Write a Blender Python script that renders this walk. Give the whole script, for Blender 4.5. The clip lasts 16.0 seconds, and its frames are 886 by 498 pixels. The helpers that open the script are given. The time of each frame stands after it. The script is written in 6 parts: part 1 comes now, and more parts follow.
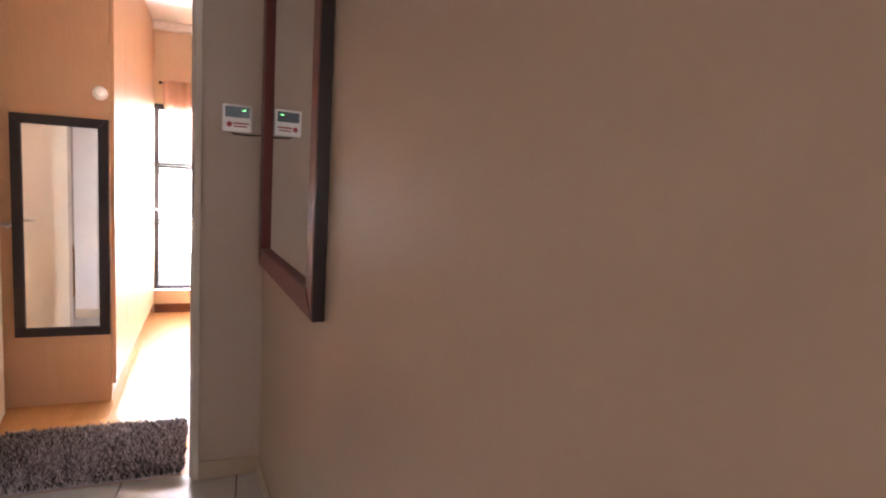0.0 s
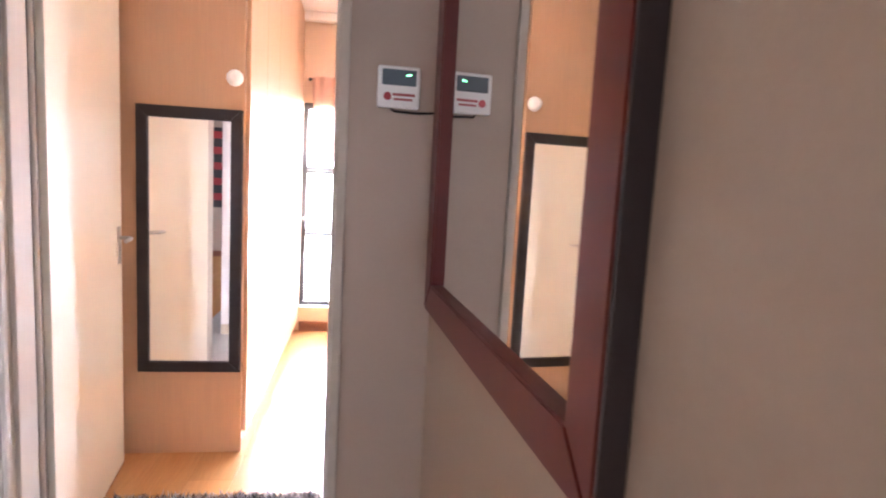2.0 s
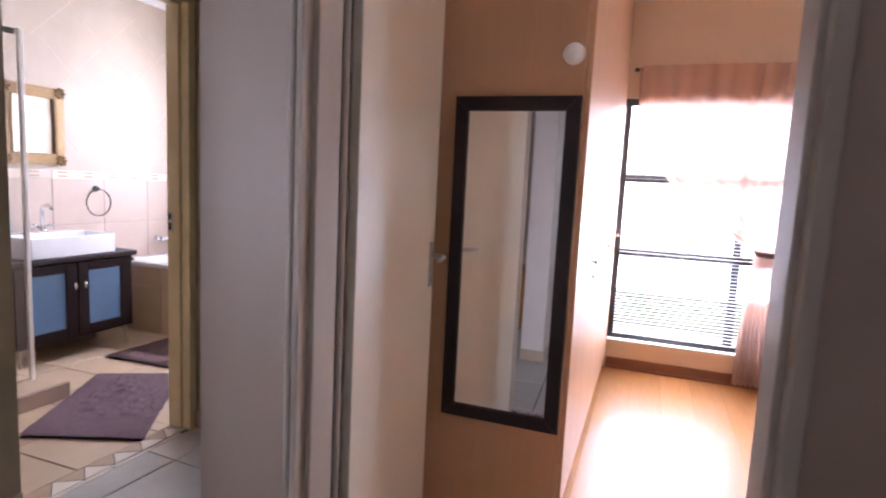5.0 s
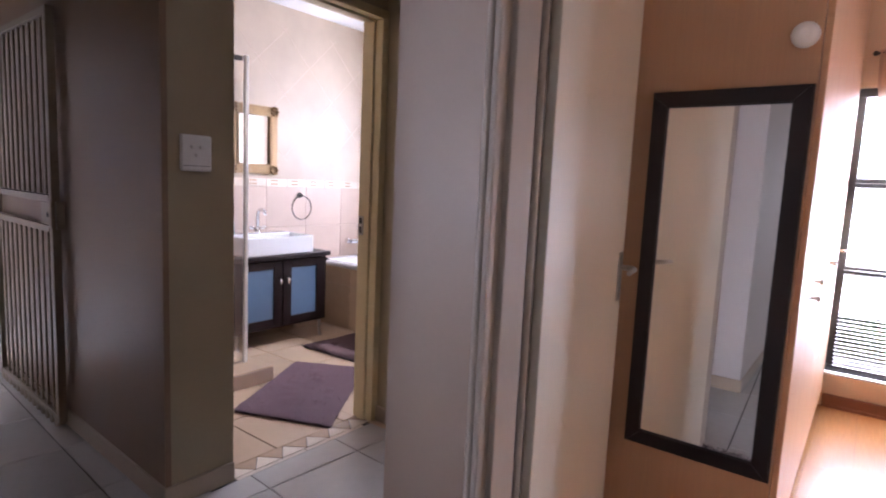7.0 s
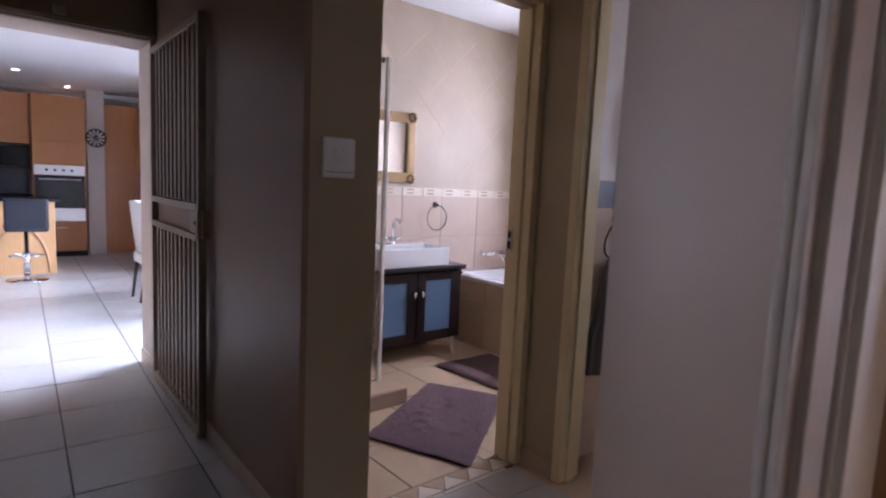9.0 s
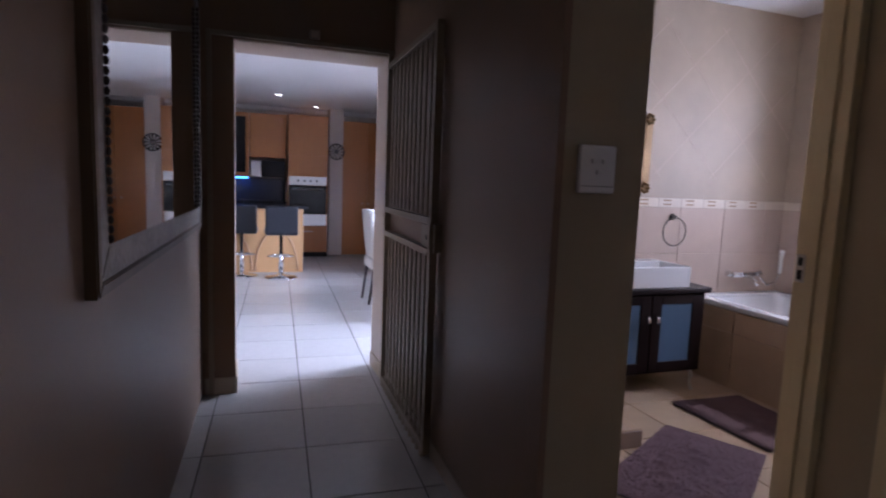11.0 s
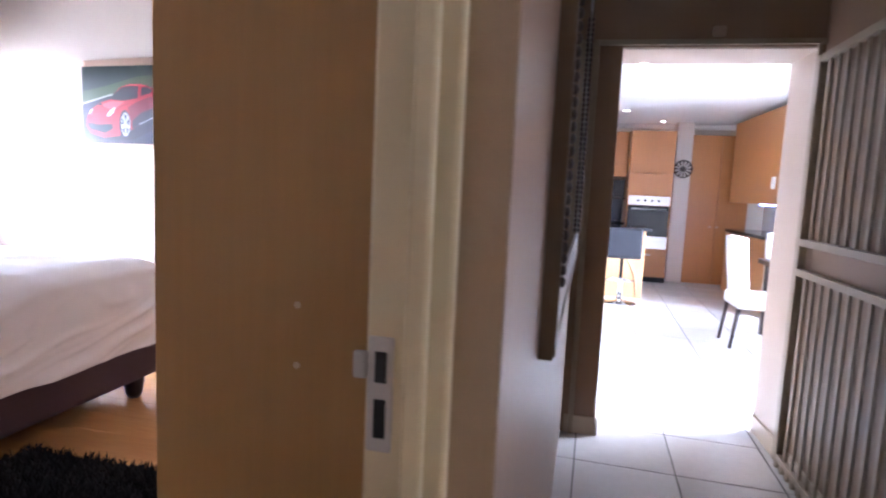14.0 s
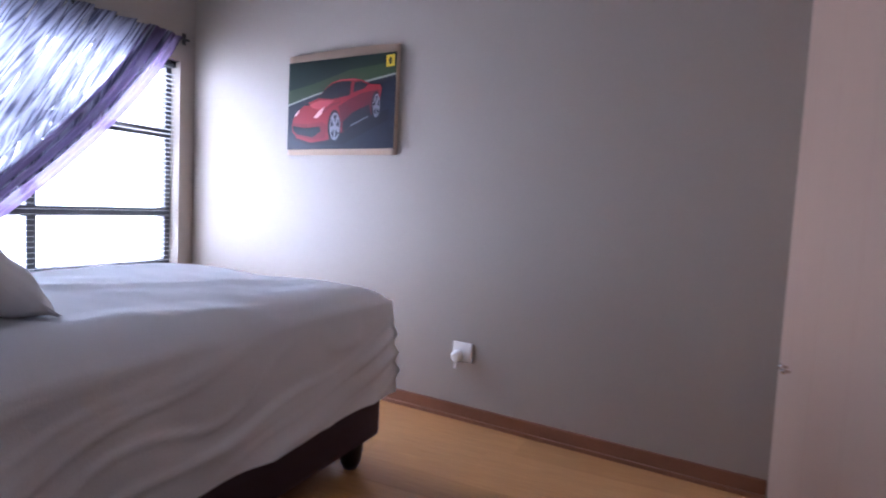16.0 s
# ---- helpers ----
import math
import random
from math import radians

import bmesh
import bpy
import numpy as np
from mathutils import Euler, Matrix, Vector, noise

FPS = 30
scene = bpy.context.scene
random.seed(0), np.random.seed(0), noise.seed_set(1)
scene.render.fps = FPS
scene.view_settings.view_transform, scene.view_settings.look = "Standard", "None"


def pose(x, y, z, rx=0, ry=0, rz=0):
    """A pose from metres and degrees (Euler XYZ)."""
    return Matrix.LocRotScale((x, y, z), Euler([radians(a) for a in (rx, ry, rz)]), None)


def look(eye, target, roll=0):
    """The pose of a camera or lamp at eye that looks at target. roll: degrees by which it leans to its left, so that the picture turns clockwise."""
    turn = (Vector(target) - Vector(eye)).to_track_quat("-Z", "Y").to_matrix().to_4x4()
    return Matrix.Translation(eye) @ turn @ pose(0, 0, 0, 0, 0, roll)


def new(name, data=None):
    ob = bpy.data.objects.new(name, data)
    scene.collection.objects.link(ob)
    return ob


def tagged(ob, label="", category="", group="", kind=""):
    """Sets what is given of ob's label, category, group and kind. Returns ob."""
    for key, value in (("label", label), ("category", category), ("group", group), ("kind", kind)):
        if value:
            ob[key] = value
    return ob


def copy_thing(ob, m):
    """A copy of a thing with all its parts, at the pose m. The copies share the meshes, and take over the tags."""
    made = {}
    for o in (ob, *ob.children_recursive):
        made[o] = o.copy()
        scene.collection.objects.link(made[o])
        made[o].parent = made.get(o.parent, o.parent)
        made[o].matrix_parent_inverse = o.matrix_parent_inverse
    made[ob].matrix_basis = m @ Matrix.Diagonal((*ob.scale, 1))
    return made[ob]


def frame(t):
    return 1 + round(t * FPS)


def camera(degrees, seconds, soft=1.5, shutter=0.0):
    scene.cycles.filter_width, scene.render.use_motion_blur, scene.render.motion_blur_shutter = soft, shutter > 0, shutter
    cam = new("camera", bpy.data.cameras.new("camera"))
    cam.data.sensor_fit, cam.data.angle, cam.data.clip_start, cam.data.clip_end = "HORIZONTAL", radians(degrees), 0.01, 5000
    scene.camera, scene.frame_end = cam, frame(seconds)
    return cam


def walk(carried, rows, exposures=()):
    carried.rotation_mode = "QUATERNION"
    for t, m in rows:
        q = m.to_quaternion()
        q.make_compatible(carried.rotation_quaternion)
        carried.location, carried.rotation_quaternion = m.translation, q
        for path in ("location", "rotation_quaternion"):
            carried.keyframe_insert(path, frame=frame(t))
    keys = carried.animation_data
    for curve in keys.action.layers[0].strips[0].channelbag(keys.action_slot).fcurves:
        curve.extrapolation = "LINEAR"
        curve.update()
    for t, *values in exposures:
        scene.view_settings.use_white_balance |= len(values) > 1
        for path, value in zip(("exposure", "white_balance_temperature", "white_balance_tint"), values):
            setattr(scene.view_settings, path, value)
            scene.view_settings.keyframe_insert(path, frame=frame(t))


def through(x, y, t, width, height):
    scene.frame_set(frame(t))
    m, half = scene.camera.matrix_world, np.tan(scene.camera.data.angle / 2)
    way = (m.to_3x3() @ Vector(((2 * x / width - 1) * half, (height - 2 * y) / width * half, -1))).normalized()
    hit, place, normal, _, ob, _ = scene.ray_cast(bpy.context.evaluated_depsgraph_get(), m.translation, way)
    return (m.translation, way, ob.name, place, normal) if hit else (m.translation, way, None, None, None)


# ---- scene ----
cam = camera(76.5, 16.0, soft=2.0, shutter=0.4)
PATH = [
    (0, (0.728, 0.173, 1.365), (1.482, 2.011, 1.137), 3.4),
    (0.5, (0.744, 0.423, 1.354), (1.416, 2.294, 1.13), 3.4),
    (1, (0.732, 0.693, 1.341), (1.293, 2.6, 1.118), 3.2),
    (1.5, (0.732, 0.94, 1.33), (1.169, 2.879, 1.104), 3.1),
    (2, (0.724, 1.124, 1.328), (1.012, 3.09, 1.1), 3.1),
    (2.5, (0.683, 1.283, 1.311), (0.821, 3.265, 1.082), 3.0),
    (3, (0.631, 1.44, 1.31), (0.626, 3.426, 1.078), 3.1),
    (3.5, (0.579, 1.556, 1.303), (0.424, 3.536, 1.068), 3.0),
    (4, (0.519, 1.675, 1.296), (0.198, 3.635, 1.06), 2.9),
    (4.5, (0.472, 1.76, 1.294), (-0.041, 3.679, 1.061), 2.7),
    (5, (0.433, 1.797, 1.29), (-0.249, 3.662, 1.057), 2.8),
    (7.5, (0.299, 1.878, 1.279), (-0.984, 3.394, 1.042), 2.4),
    (8, (0.207, 1.93, 1.278), (-1.14, 3.39, 1.041), 2.3),
    (8.2, (0.164, 1.954, 1.268), (-1.215, 3.385, 1.036), 2.4),
    (10.3, (-0.218, 2.034, 1.278), (-1.974, 2.964, 1.048), 2.2),
    (10.5, (-0.252, 2.035, 1.287), (-2.042, 2.895, 1.055), 2.1),
    (11, (-0.308, 2.028, 1.291), (-2.179, 2.696, 1.06), 2.2),
    (11.5, (-0.347, 2.024, 1.291), (-2.279, 2.487, 1.062), 2.4),
    (12, (-0.388, 2.005, 1.293), (-2.357, 2.274, 1.064), 2.6),
    (12.5, (-0.449, 1.967, 1.294), (-2.434, 2.049, 1.066), 2.6),
    (13, (-0.517, 1.907, 1.302), (-2.503, 1.815, 1.077), 2.7),
    (13.5, (-0.599, 1.824, 1.305), (-2.571, 1.57, 1.082), 2.7),
    (14, (-0.71, 1.725, 1.302), (-2.657, 1.322, 1.086), 2.6),
    (14.5, (-0.872, 1.576, 1.304), (-2.779, 1.015, 1.087), 2.5),
    (15, (-1.094, 1.38, 1.24), (-2.945, 0.648, 1.043), 2.4),
    (15.5, (-1.249, 1.08, 1.171), (-3.069, 0.269, 1.011), 2.7),
    (16, (-1.403, 0.718, 1.192), (-3.209, -0.128, 1.042), 2.8),
]
EXPOSURES = [(0, 1.75, 6300, 24), (1, 2.35, 5950, 22), (2, 2.4, 5600, 22), (2.5, 2.1, 5500, 22), (3, 1.7, 5500, 22), (3.5, 1.3, 5500, 23), (4.5, 0.75, 5600, 25), (5, 0.6, 5600, 26), (7.5, 0.4, 5600, 27), (8.2, 0.0, 5600, 27), (10.3, -0.5, 5450, 27), (10.6, -0.65, 5450, 27), (11, -0.9, 5400, 28), (11.5, -1.25, 5350, 28), (12, -0.45, 5400, 28), (12.5, 0.05, 5450, 26), (13, 0.45, 5450, 25), (13.5, 0.95, 5450, 24), (14, 1.15, 5450, 23), (14.5, 0.9, 5350, 23), (15, 0.45, 5200, 23), (15.5, -0.2, 5100, 23), (16, -0.3, 5050, 23)]
walk(cam, [(t, look(eye, target, roll)) for t, eye, target, roll in PATH], EXPOSURES)

# ---- world, sun, window light ----
world = bpy.data.worlds.new("sky")
scene.world = world
world.use_nodes = True
_sky = world.node_tree.nodes.new("ShaderNodeTexSky")
_sky.sky_type, _sky.sun_disc = "NISHITA", False
_sky.sun_elevation, _sky.sun_rotation = radians(52), radians(0)
_bg = world.node_tree.nodes["Background"]
_bg.inputs["Strength"].default_value = 0.15
world.node_tree.links.new(_sky.outputs[0], _bg.inputs["Color"])

_sun = bpy.data.lights.new("sun", "SUN")
_sun.energy, _sun.angle, _sun.color = 3.5, radians(0.5), (1.0, 0.95, 0.88)
new("sun", _sun).matrix_world = look((0, 40, 50), (0, 0, 0))


def window_lamp(name, place, target, wide, high, watts, colour, spread=180):
    """Sky light in a window's opening."""
    lamp = bpy.data.lights.new(name, "AREA")
    lamp.shape, lamp.size, lamp.size_y = "RECTANGLE", wide, high
    lamp.energy, lamp.color, lamp.spread = watts, colour, radians(spread)
    new(name, lamp).matrix_world = look(place, target)


SKYLIGHT = (0.93, 0.97, 1.0)
window_lamp("window_light_bedroom", (1.0, 6.22, 1.26), (1.0, 0.0, 0.8), 1.75, 1.42, 265, SKYLIGHT)
window_lamp("window_light_second_bedroom", (-3.55, -3.12, 1.40), (-3.55, 0.0, 1.0), 2.6, 2.0, 520, (0.96, 0.98, 1.0))
window_lamp("window_light_bathroom", (-2.51, 6.15, 1.63), (-2.6, 0.0, 1.0), 0.80, 0.74, 64, SKYLIGHT)
window_lamp("window_light_toilet", (-0.95, 6.13, 1.75), (-0.95, 0.0, 1.0), 0.46, 0.6, 15, SKYLIGHT)
window_lamp("window_light_dining", (-5.7, 5.55, 1.2), (-6.0, 1.5, -1.6), 2.5, 2.0, 560, (0.80, 0.90, 1.0), 105)
window_lamp("window_light_hall", (1.22, -1.4, 1.2), (0.0, -0.9, 0.9), 1.3, 1.5, 9, (1.0, 0.93, 0.84))


# ---- materials ----
def material(name, colour, rough=0.6, metal=0.0, grain=0.0, scale=30.0, bump=0.0, stain=0.0, stain_scale=2.0, random_shift=0.0, stretch=(1, 1, 1), coat=0.0, spec=0.5):
    """Principled surface: fine grain and broad stains vary the colour, bump follows the grain."""
    m = bpy.data.materials.new(name)
    m.use_nodes = True
    tree = m.node_tree
    p = tree.nodes["Principled BSDF"]
    p.inputs["Roughness"].default_value, p.inputs["Metallic"].default_value = rough, metal
    p.inputs["Coat Weight"].default_value = coat
    p.inputs["Specular IOR Level"].default_value = spec
    p.inputs["Base Color"].default_value = (*colour, 1)
    if grain or stain or bump or random_shift:
        co = tree.nodes.new("ShaderNodeTexCoord")
        mp = tree.nodes.new("ShaderNodeMapping")
        mp.inputs["Scale"].default_value = stretch
        tree.links.new(co.outputs["Object"], mp.inputs["Vector"])
        fine = tree.nodes.new("ShaderNodeTexNoise")
        fine.inputs["Scale"].default_value, fine.inputs["Detail"].default_value = scale, 5
        broad = tree.nodes.new("ShaderNodeTexNoise")
        broad.inputs["Scale"].default_value, broad.inputs["Detail"].default_value = stain_scale, 3
        tree.links.new(mp.outputs[0], fine.inputs["Vector"])
        tree.links.new(mp.outputs[0], broad.inputs["Vector"])
        value = tree.nodes.new("ShaderNodeMath")
        value.operation = "MULTIPLY_ADD"
        value.inputs[1].default_value, value.inputs[2].default_value = 2 * grain, 1 - grain
        tree.links.new(fine.outputs["Fac"], value.inputs[0])
        wide = tree.nodes.new("ShaderNodeMath")
        wide.operation = "MULTIPLY_ADD"
        wide.inputs[1].default_value, wide.inputs[2].default_value = 2 * stain, 1 - stain
        tree.links.new(broad.outputs["Fac"], wide.inputs[0])
        both = tree.nodes.new("ShaderNodeMath")
        both.operation = "MULTIPLY"
        tree.links.new(value.outputs[0], both.inputs[0])
        tree.links.new(wide.outputs[0], both.inputs[1])
        last = both
        if random_shift:
            info = tree.nodes.new("ShaderNodeObjectInfo")
            shift = tree.nodes.new("ShaderNodeMath")
            shift.operation = "MULTIPLY_ADD"
            shift.inputs[1].default_value, shift.inputs[2].default_value = 2 * random_shift, 1 - random_shift
            tree.links.new(info.outputs["Random"], shift.inputs[0])
            last = tree.nodes.new("ShaderNodeMath")
            last.operation = "MULTIPLY"
            tree.links.new(both.outputs[0], last.inputs[0])
            tree.links.new(shift.outputs[0], last.inputs[1])
        mix = tree.nodes.new("ShaderNodeVectorMath")
        mix.operation = "SCALE"
        mix.inputs[0].default_value = colour
        tree.links.new(last.outputs[0], mix.inputs["Scale"])
        tree.links.new(mix.outputs[0], p.inputs["Base Color"])
        if bump:
            b = tree.nodes.new("ShaderNodeBump")
            b.inputs["Strength"].default_value, b.inputs["Distance"].default_value = bump, 0.004
            tree.links.new(fine.outputs["Fac"], b.inputs["Height"])
            tree.links.new(b.outputs[0], p.inputs["Normal"])
    return m


def glass_material(name, colour=(1, 1, 1), rough=0.0):
    m = bpy.data.materials.new(name)
    m.use_nodes = True
    p = m.node_tree.nodes["Principled BSDF"]
    p.inputs["Base Color"].default_value = (*colour, 1)
    p.inputs["Transmission Weight"].default_value, p.inputs["Roughness"].default_value, p.inputs["IOR"].default_value = 1.0, rough, 1.45
    return m


def sheer_material(name, colour, clear, through=0.55):
    """Thin cloth: part see-through, part diffuse and lit from behind."""
    m = bpy.data.materials.new(name)
    m.use_nodes = True
    tree = m.node_tree
    out = tree.nodes["Material Output"]
    tree.nodes.remove(tree.nodes["Principled BSDF"])
    front = tree.nodes.new("ShaderNodeBsdfDiffuse")
    back = tree.nodes.new("ShaderNodeBsdfTranslucent")
    gap = tree.nodes.new("ShaderNodeBsdfTransparent")
    front.inputs["Color"].default_value = back.inputs["Color"].default_value = (*colour, 1)
    a, b = tree.nodes.new("ShaderNodeMixShader"), tree.nodes.new("ShaderNodeMixShader")
    a.inputs[0].default_value, b.inputs[0].default_value = through, clear
    tree.links.new(front.outputs[0], a.inputs[1])
    tree.links.new(back.outputs[0], a.inputs[2])
    tree.links.new(a.outputs[0], b.inputs[1])
    tree.links.new(gap.outputs[0], b.inputs[2])
    tree.links.new(b.outputs[0], out.inputs["Surface"])
    return m


def glow_material(name, colour, strength):
    m = bpy.data.materials.new(name)
    m.use_nodes = True
    p = m.node_tree.nodes["Principled BSDF"]
    p.inputs["Emission Color"].default_value, p.inputs["Emission Strength"].default_value = (*colour, 1), strength
    p.inputs["Base Color"].default_value = (*colour, 1)
    return m


WALL = material("beige_wall_paint", (0.36, 0.262, 0.178), 0.42, grain=0.03, scale=90, bump=0.12, stain=0.05, stain_scale=1.3)
WALL_COOL = material("pale_wall_paint", (0.66, 0.60, 0.55), 0.5, grain=0.03, scale=90, bump=0.12, stain=0.04, stain_scale=1.3)
# WALL's beige, tuned darker and browner for the corridor walls.
CORRIDOR_WALL = material("darkened_beige_wall_paint", (0.25, 0.160, 0.098), 0.45, grain=0.03, scale=90, bump=0.12, stain=0.05, stain_scale=1.3)
PEACH = material("peach_wall_paint", (0.66, 0.50, 0.34), 0.5, grain=0.03, scale=90, bump=0.1, stain=0.04, stain_scale=1.3)
MOTTLED = material("mottled_wall_paint", (0.46, 0.372, 0.28), 0.55, grain=0.05, scale=14, bump=0.08, stain=0.2, stain_scale=2.2)
OLIVE = material("olive_beige_wall_paint", (0.40, 0.325, 0.20), 0.45, grain=0.03, scale=90, bump=0.12, stain=0.05, stain_scale=1.3)
TAUPE = material("grey_taupe_wall_paint", (0.39, 0.335, 0.275), 0.5, grain=0.03, scale=90, bump=0.12, stain=0.05, stain_scale=1.1)
SKIRT_PAINT = material("beige_skirting_paint", (0.44, 0.35, 0.25), 0.4, grain=0.03, scale=40, bump=0.05, stain=0.06, stain_scale=3)
TAN = material("tan_melamine", (0.40, 0.232, 0.085), 0.5, spec=0.3, grain=0.04, scale=8, bump=0.01, stain=0.05, stretch=(18, 18, 0.7))
PANEL_WALL = material("greige_wall_paint", (0.46, 0.362, 0.282), 0.45, grain=0.03, scale=90, bump=0.12, stain=0.05, stain_scale=1.3)
WHITE = material("white_ceiling_paint", (0.80, 0.79, 0.77), 0.8, grain=0.02, scale=60, bump=0.05, stain=0.02)
CREAM = material("cream_gloss_paint", (0.72, 0.61, 0.36), 0.35, grain=0.03, scale=40, bump=0.05, stain=0.06, stain_scale=3)
PALE = material("pale_frame_paint", (0.56, 0.50, 0.42), 0.6, spec=0.3, grain=0.03, scale=40, bump=0.05, stain=0.05, stain_scale=3)
LEAF = material("cream_door_paint", (0.79, 0.735, 0.60), 0.38, grain=0.03, scale=50, bump=0.06, stain=0.05, stain_scale=2.5)
TILE = material("grey_floor_tile", (0.52, 0.50, 0.47), 0.22, grain=0.06, scale=20, bump=0.03, stain=0.06, random_shift=0.04)
GROUT = material("dark_grout", (0.09, 0.08, 0.075), 0.9, grain=0.2, scale=60)
BATHTILE = material("beige_floor_tile", (0.50, 0.36, 0.23), 0.28, grain=0.08, scale=12, bump=0.03, stain=0.12, stain_scale=4, random_shift=0.06)
WALLTILE = material("pink_beige_wall_tile", (0.58, 0.46, 0.38), 0.25, grain=0.05, scale=10, bump=0.02, stain=0.12, stain_scale=3, random_shift=0.04)
STRIP = material("pale_border_tile", (0.68, 0.60, 0.50), 0.3, grain=0.1, scale=25, stain=0.1, random_shift=0.08)
STRIP_DARK = material("tan_border_tile", (0.40, 0.27, 0.16), 0.3, grain=0.1, scale=25, stain=0.1, random_shift=0.08)
SLATE = material("dark_blue_border_tile", (0.10, 0.11, 0.16), 0.35, grain=0.15, scale=25)
LAMINATE = material("honey_laminate", (0.52, 0.27, 0.10), 0.22, grain=0.16, scale=9, bump=0.02, stain=0.1, stain_scale=1.5, random_shift=0.08, stretch=(14, 0.8, 1))
BEECH = material("orange_beech_melamine", (0.53, 0.31, 0.165), 0.36, grain=0.08, scale=8, bump=0.02, stain=0.05, stretch=(18, 18, 0.7))
KITCHEN_WOOD = material("kitchen_beech_veneer", (0.43, 0.18, 0.055), 0.35, grain=0.1, scale=8, stain=0.06, stretch=(14, 14, 0.7))
SKIRT_WOOD = material("red_brown_skirting", (0.22, 0.09, 0.045), 0.4, grain=0.15, scale=20, stretch=(2, 2, 10))
MAHOGANY = material("mahogany_frame", (0.115, 0.017, 0.013), 0.42, spec=0.35, grain=0.15, scale=10, stretch=(6, 6, 0.6), coat=0.05)
ESPRESSO = material("espresso_frame", (0.018, 0.010, 0.010), 0.35, grain=0.2, scale=15)
WENGE = material("wenge_wood", (0.014, 0.006, 0.006), 0.4, spec=0.35, grain=0.25, scale=12, stretch=(12, 12, 0.8))
MIRROR = material("mirror_silver", (0.92, 0.93, 0.92), 0.0, metal=1.0)
CHROME = material("chrome", (0.75, 0.75, 0.76), 0.12, metal=1.0)
NICKEL = material("brushed_nickel", (0.55, 0.52, 0.47), 0.32, metal=1.0)
DARKMETAL = material("dark_bronze_aluminium", (0.015, 0.013, 0.014), 0.4, grain=0.1, scale=50)
BLACK = material("black_gap", (0.01, 0.01, 0.01), 0.8)
PLASTIC = material("white_plastic", (0.90, 0.89, 0.86), 0.35, grain=0.01, scale=80)
# Cream paint, darkened to carry the shade that the gate stands in.
GATE = material("shaded_cream_gate_paint", (0.30, 0.24, 0.165), 0.45, grain=0.06, scale=40, bump=0.08)
CERAMIC = material("white_ceramic", (0.82, 0.83, 0.84), 0.08, coat=0.5)
FROST = material("frosted_blue_glass", (0.10, 0.165, 0.26), 0.4, grain=0.05, scale=20)
GLASS = glass_material("clear_glass")
PURPLE_MAT = material("purple_cotton", (0.135, 0.078, 0.09), 0.95, grain=0.25, scale=120, bump=0.6, stain=0.15, stain_scale=5)
PLUM = material("plum_suede", (0.075, 0.045, 0.055), 0.9, grain=0.15, scale=120, bump=0.3, stain=0.1)
SHEET = material("white_bed_linen", (0.85, 0.86, 0.87), 0.85, grain=0.03, scale=160, bump=0.15, stain=0.04)
BLACKSHAG = material("black_shag", (0.012, 0.012, 0.014), 0.95, grain=0.4, scale=60)
GILT = material("antique_gilt", (0.20, 0.12, 0.045), 0.42, metal=0.5, grain=0.4, scale=60, bump=0.5)
SILVERED = material("carved_silver_wood", (0.30, 0.265, 0.225), 0.45, metal=0.3, grain=0.5, scale=45, bump=0.8, stain=0.3, stain_scale=8)
LEATHER_BLACK = material("black_leather", (0.012, 0.013, 0.018), 0.4, grain=0.1, scale=90, bump=0.3)
LEATHER_WHITE = material("white_leather", (0.74, 0.72, 0.69), 0.45, grain=0.03, scale=90, bump=0.2)
GRANITE = material("dark_granite", (0.015, 0.015, 0.018), 0.12, grain=0.5, scale=160)
STEEL = material("stainless_steel", (0.5, 0.5, 0.5), 0.3, metal=0.9)
BLACKGLASS = material("black_oven_glass", (0.006, 0.006, 0.008), 0.2, spec=0.3)
PEACH_SHEER = sheer_material("peach_sheer", (0.66, 0.44, 0.33), 0.10, 0.4)
PEACH_DRAPE = sheer_material("peach_drape", (0.50, 0.33, 0.26), 0.03, 0.22)
LILAC = sheer_material("lilac_voile", (0.17, 0.125, 0.21), 0.02)
SILVER_SHEER = sheer_material("silver_crinkle_voile", (0.20, 0.205, 0.25), 0.1)
_t = SILVER_SHEER.node_tree
_co, _map, _n, _r = _t.nodes.new("ShaderNodeTexCoord"), _t.nodes.new("ShaderNodeMapping"), _t.nodes.new("ShaderNodeTexNoise"), _t.nodes.new("ShaderNodeValToRGB")
_map.vector_type = "TEXTURE"
_map.inputs["Rotation"].default_value = (0, radians(-31), 0)
_map.inputs["Scale"].default_value = (0.016, 1, 0.45)
_n.inputs["Scale"].default_value, _n.inputs["Detail"].default_value = 1.0, 4
_r.color_ramp.elements[0].position, _r.color_ramp.elements[1].position = 0.58, 0.71
_r.color_ramp.elements[0].color, _r.color_ramp.elements[1].color = (0.015, 0.015, 0.015, 1), (0.75, 0.75, 0.75, 1)
_t.links.new(_co.outputs["Object"], _map.inputs["Vector"])
_t.links.new(_map.outputs[0], _n.inputs["Vector"])
_t.links.new(_n.outputs["Fac"], _r.inputs[0])
# Stretched dark and pale streaks put the shading of fine folds into the colour.
_fold_shade = _t.nodes.new("ShaderNodeValToRGB")
_fold_shade.color_ramp.elements[0].position, _fold_shade.color_ramp.elements[1].position = 0.36, 0.56
_fold_shade.color_ramp.elements[0].color, _fold_shade.color_ramp.elements[1].color = (0.05, 0.05, 0.075, 1), (0.30, 0.30, 0.36, 1)
_fine = _t.nodes.new("ShaderNodeTexNoise")
_fine.inputs["Scale"].default_value, _fine.inputs["Detail"].default_value = 1.7, 3
_t.links.new(_map.outputs[0], _fine.inputs["Vector"])
_t.links.new(_fine.outputs["Fac"], _fold_shade.inputs[0])
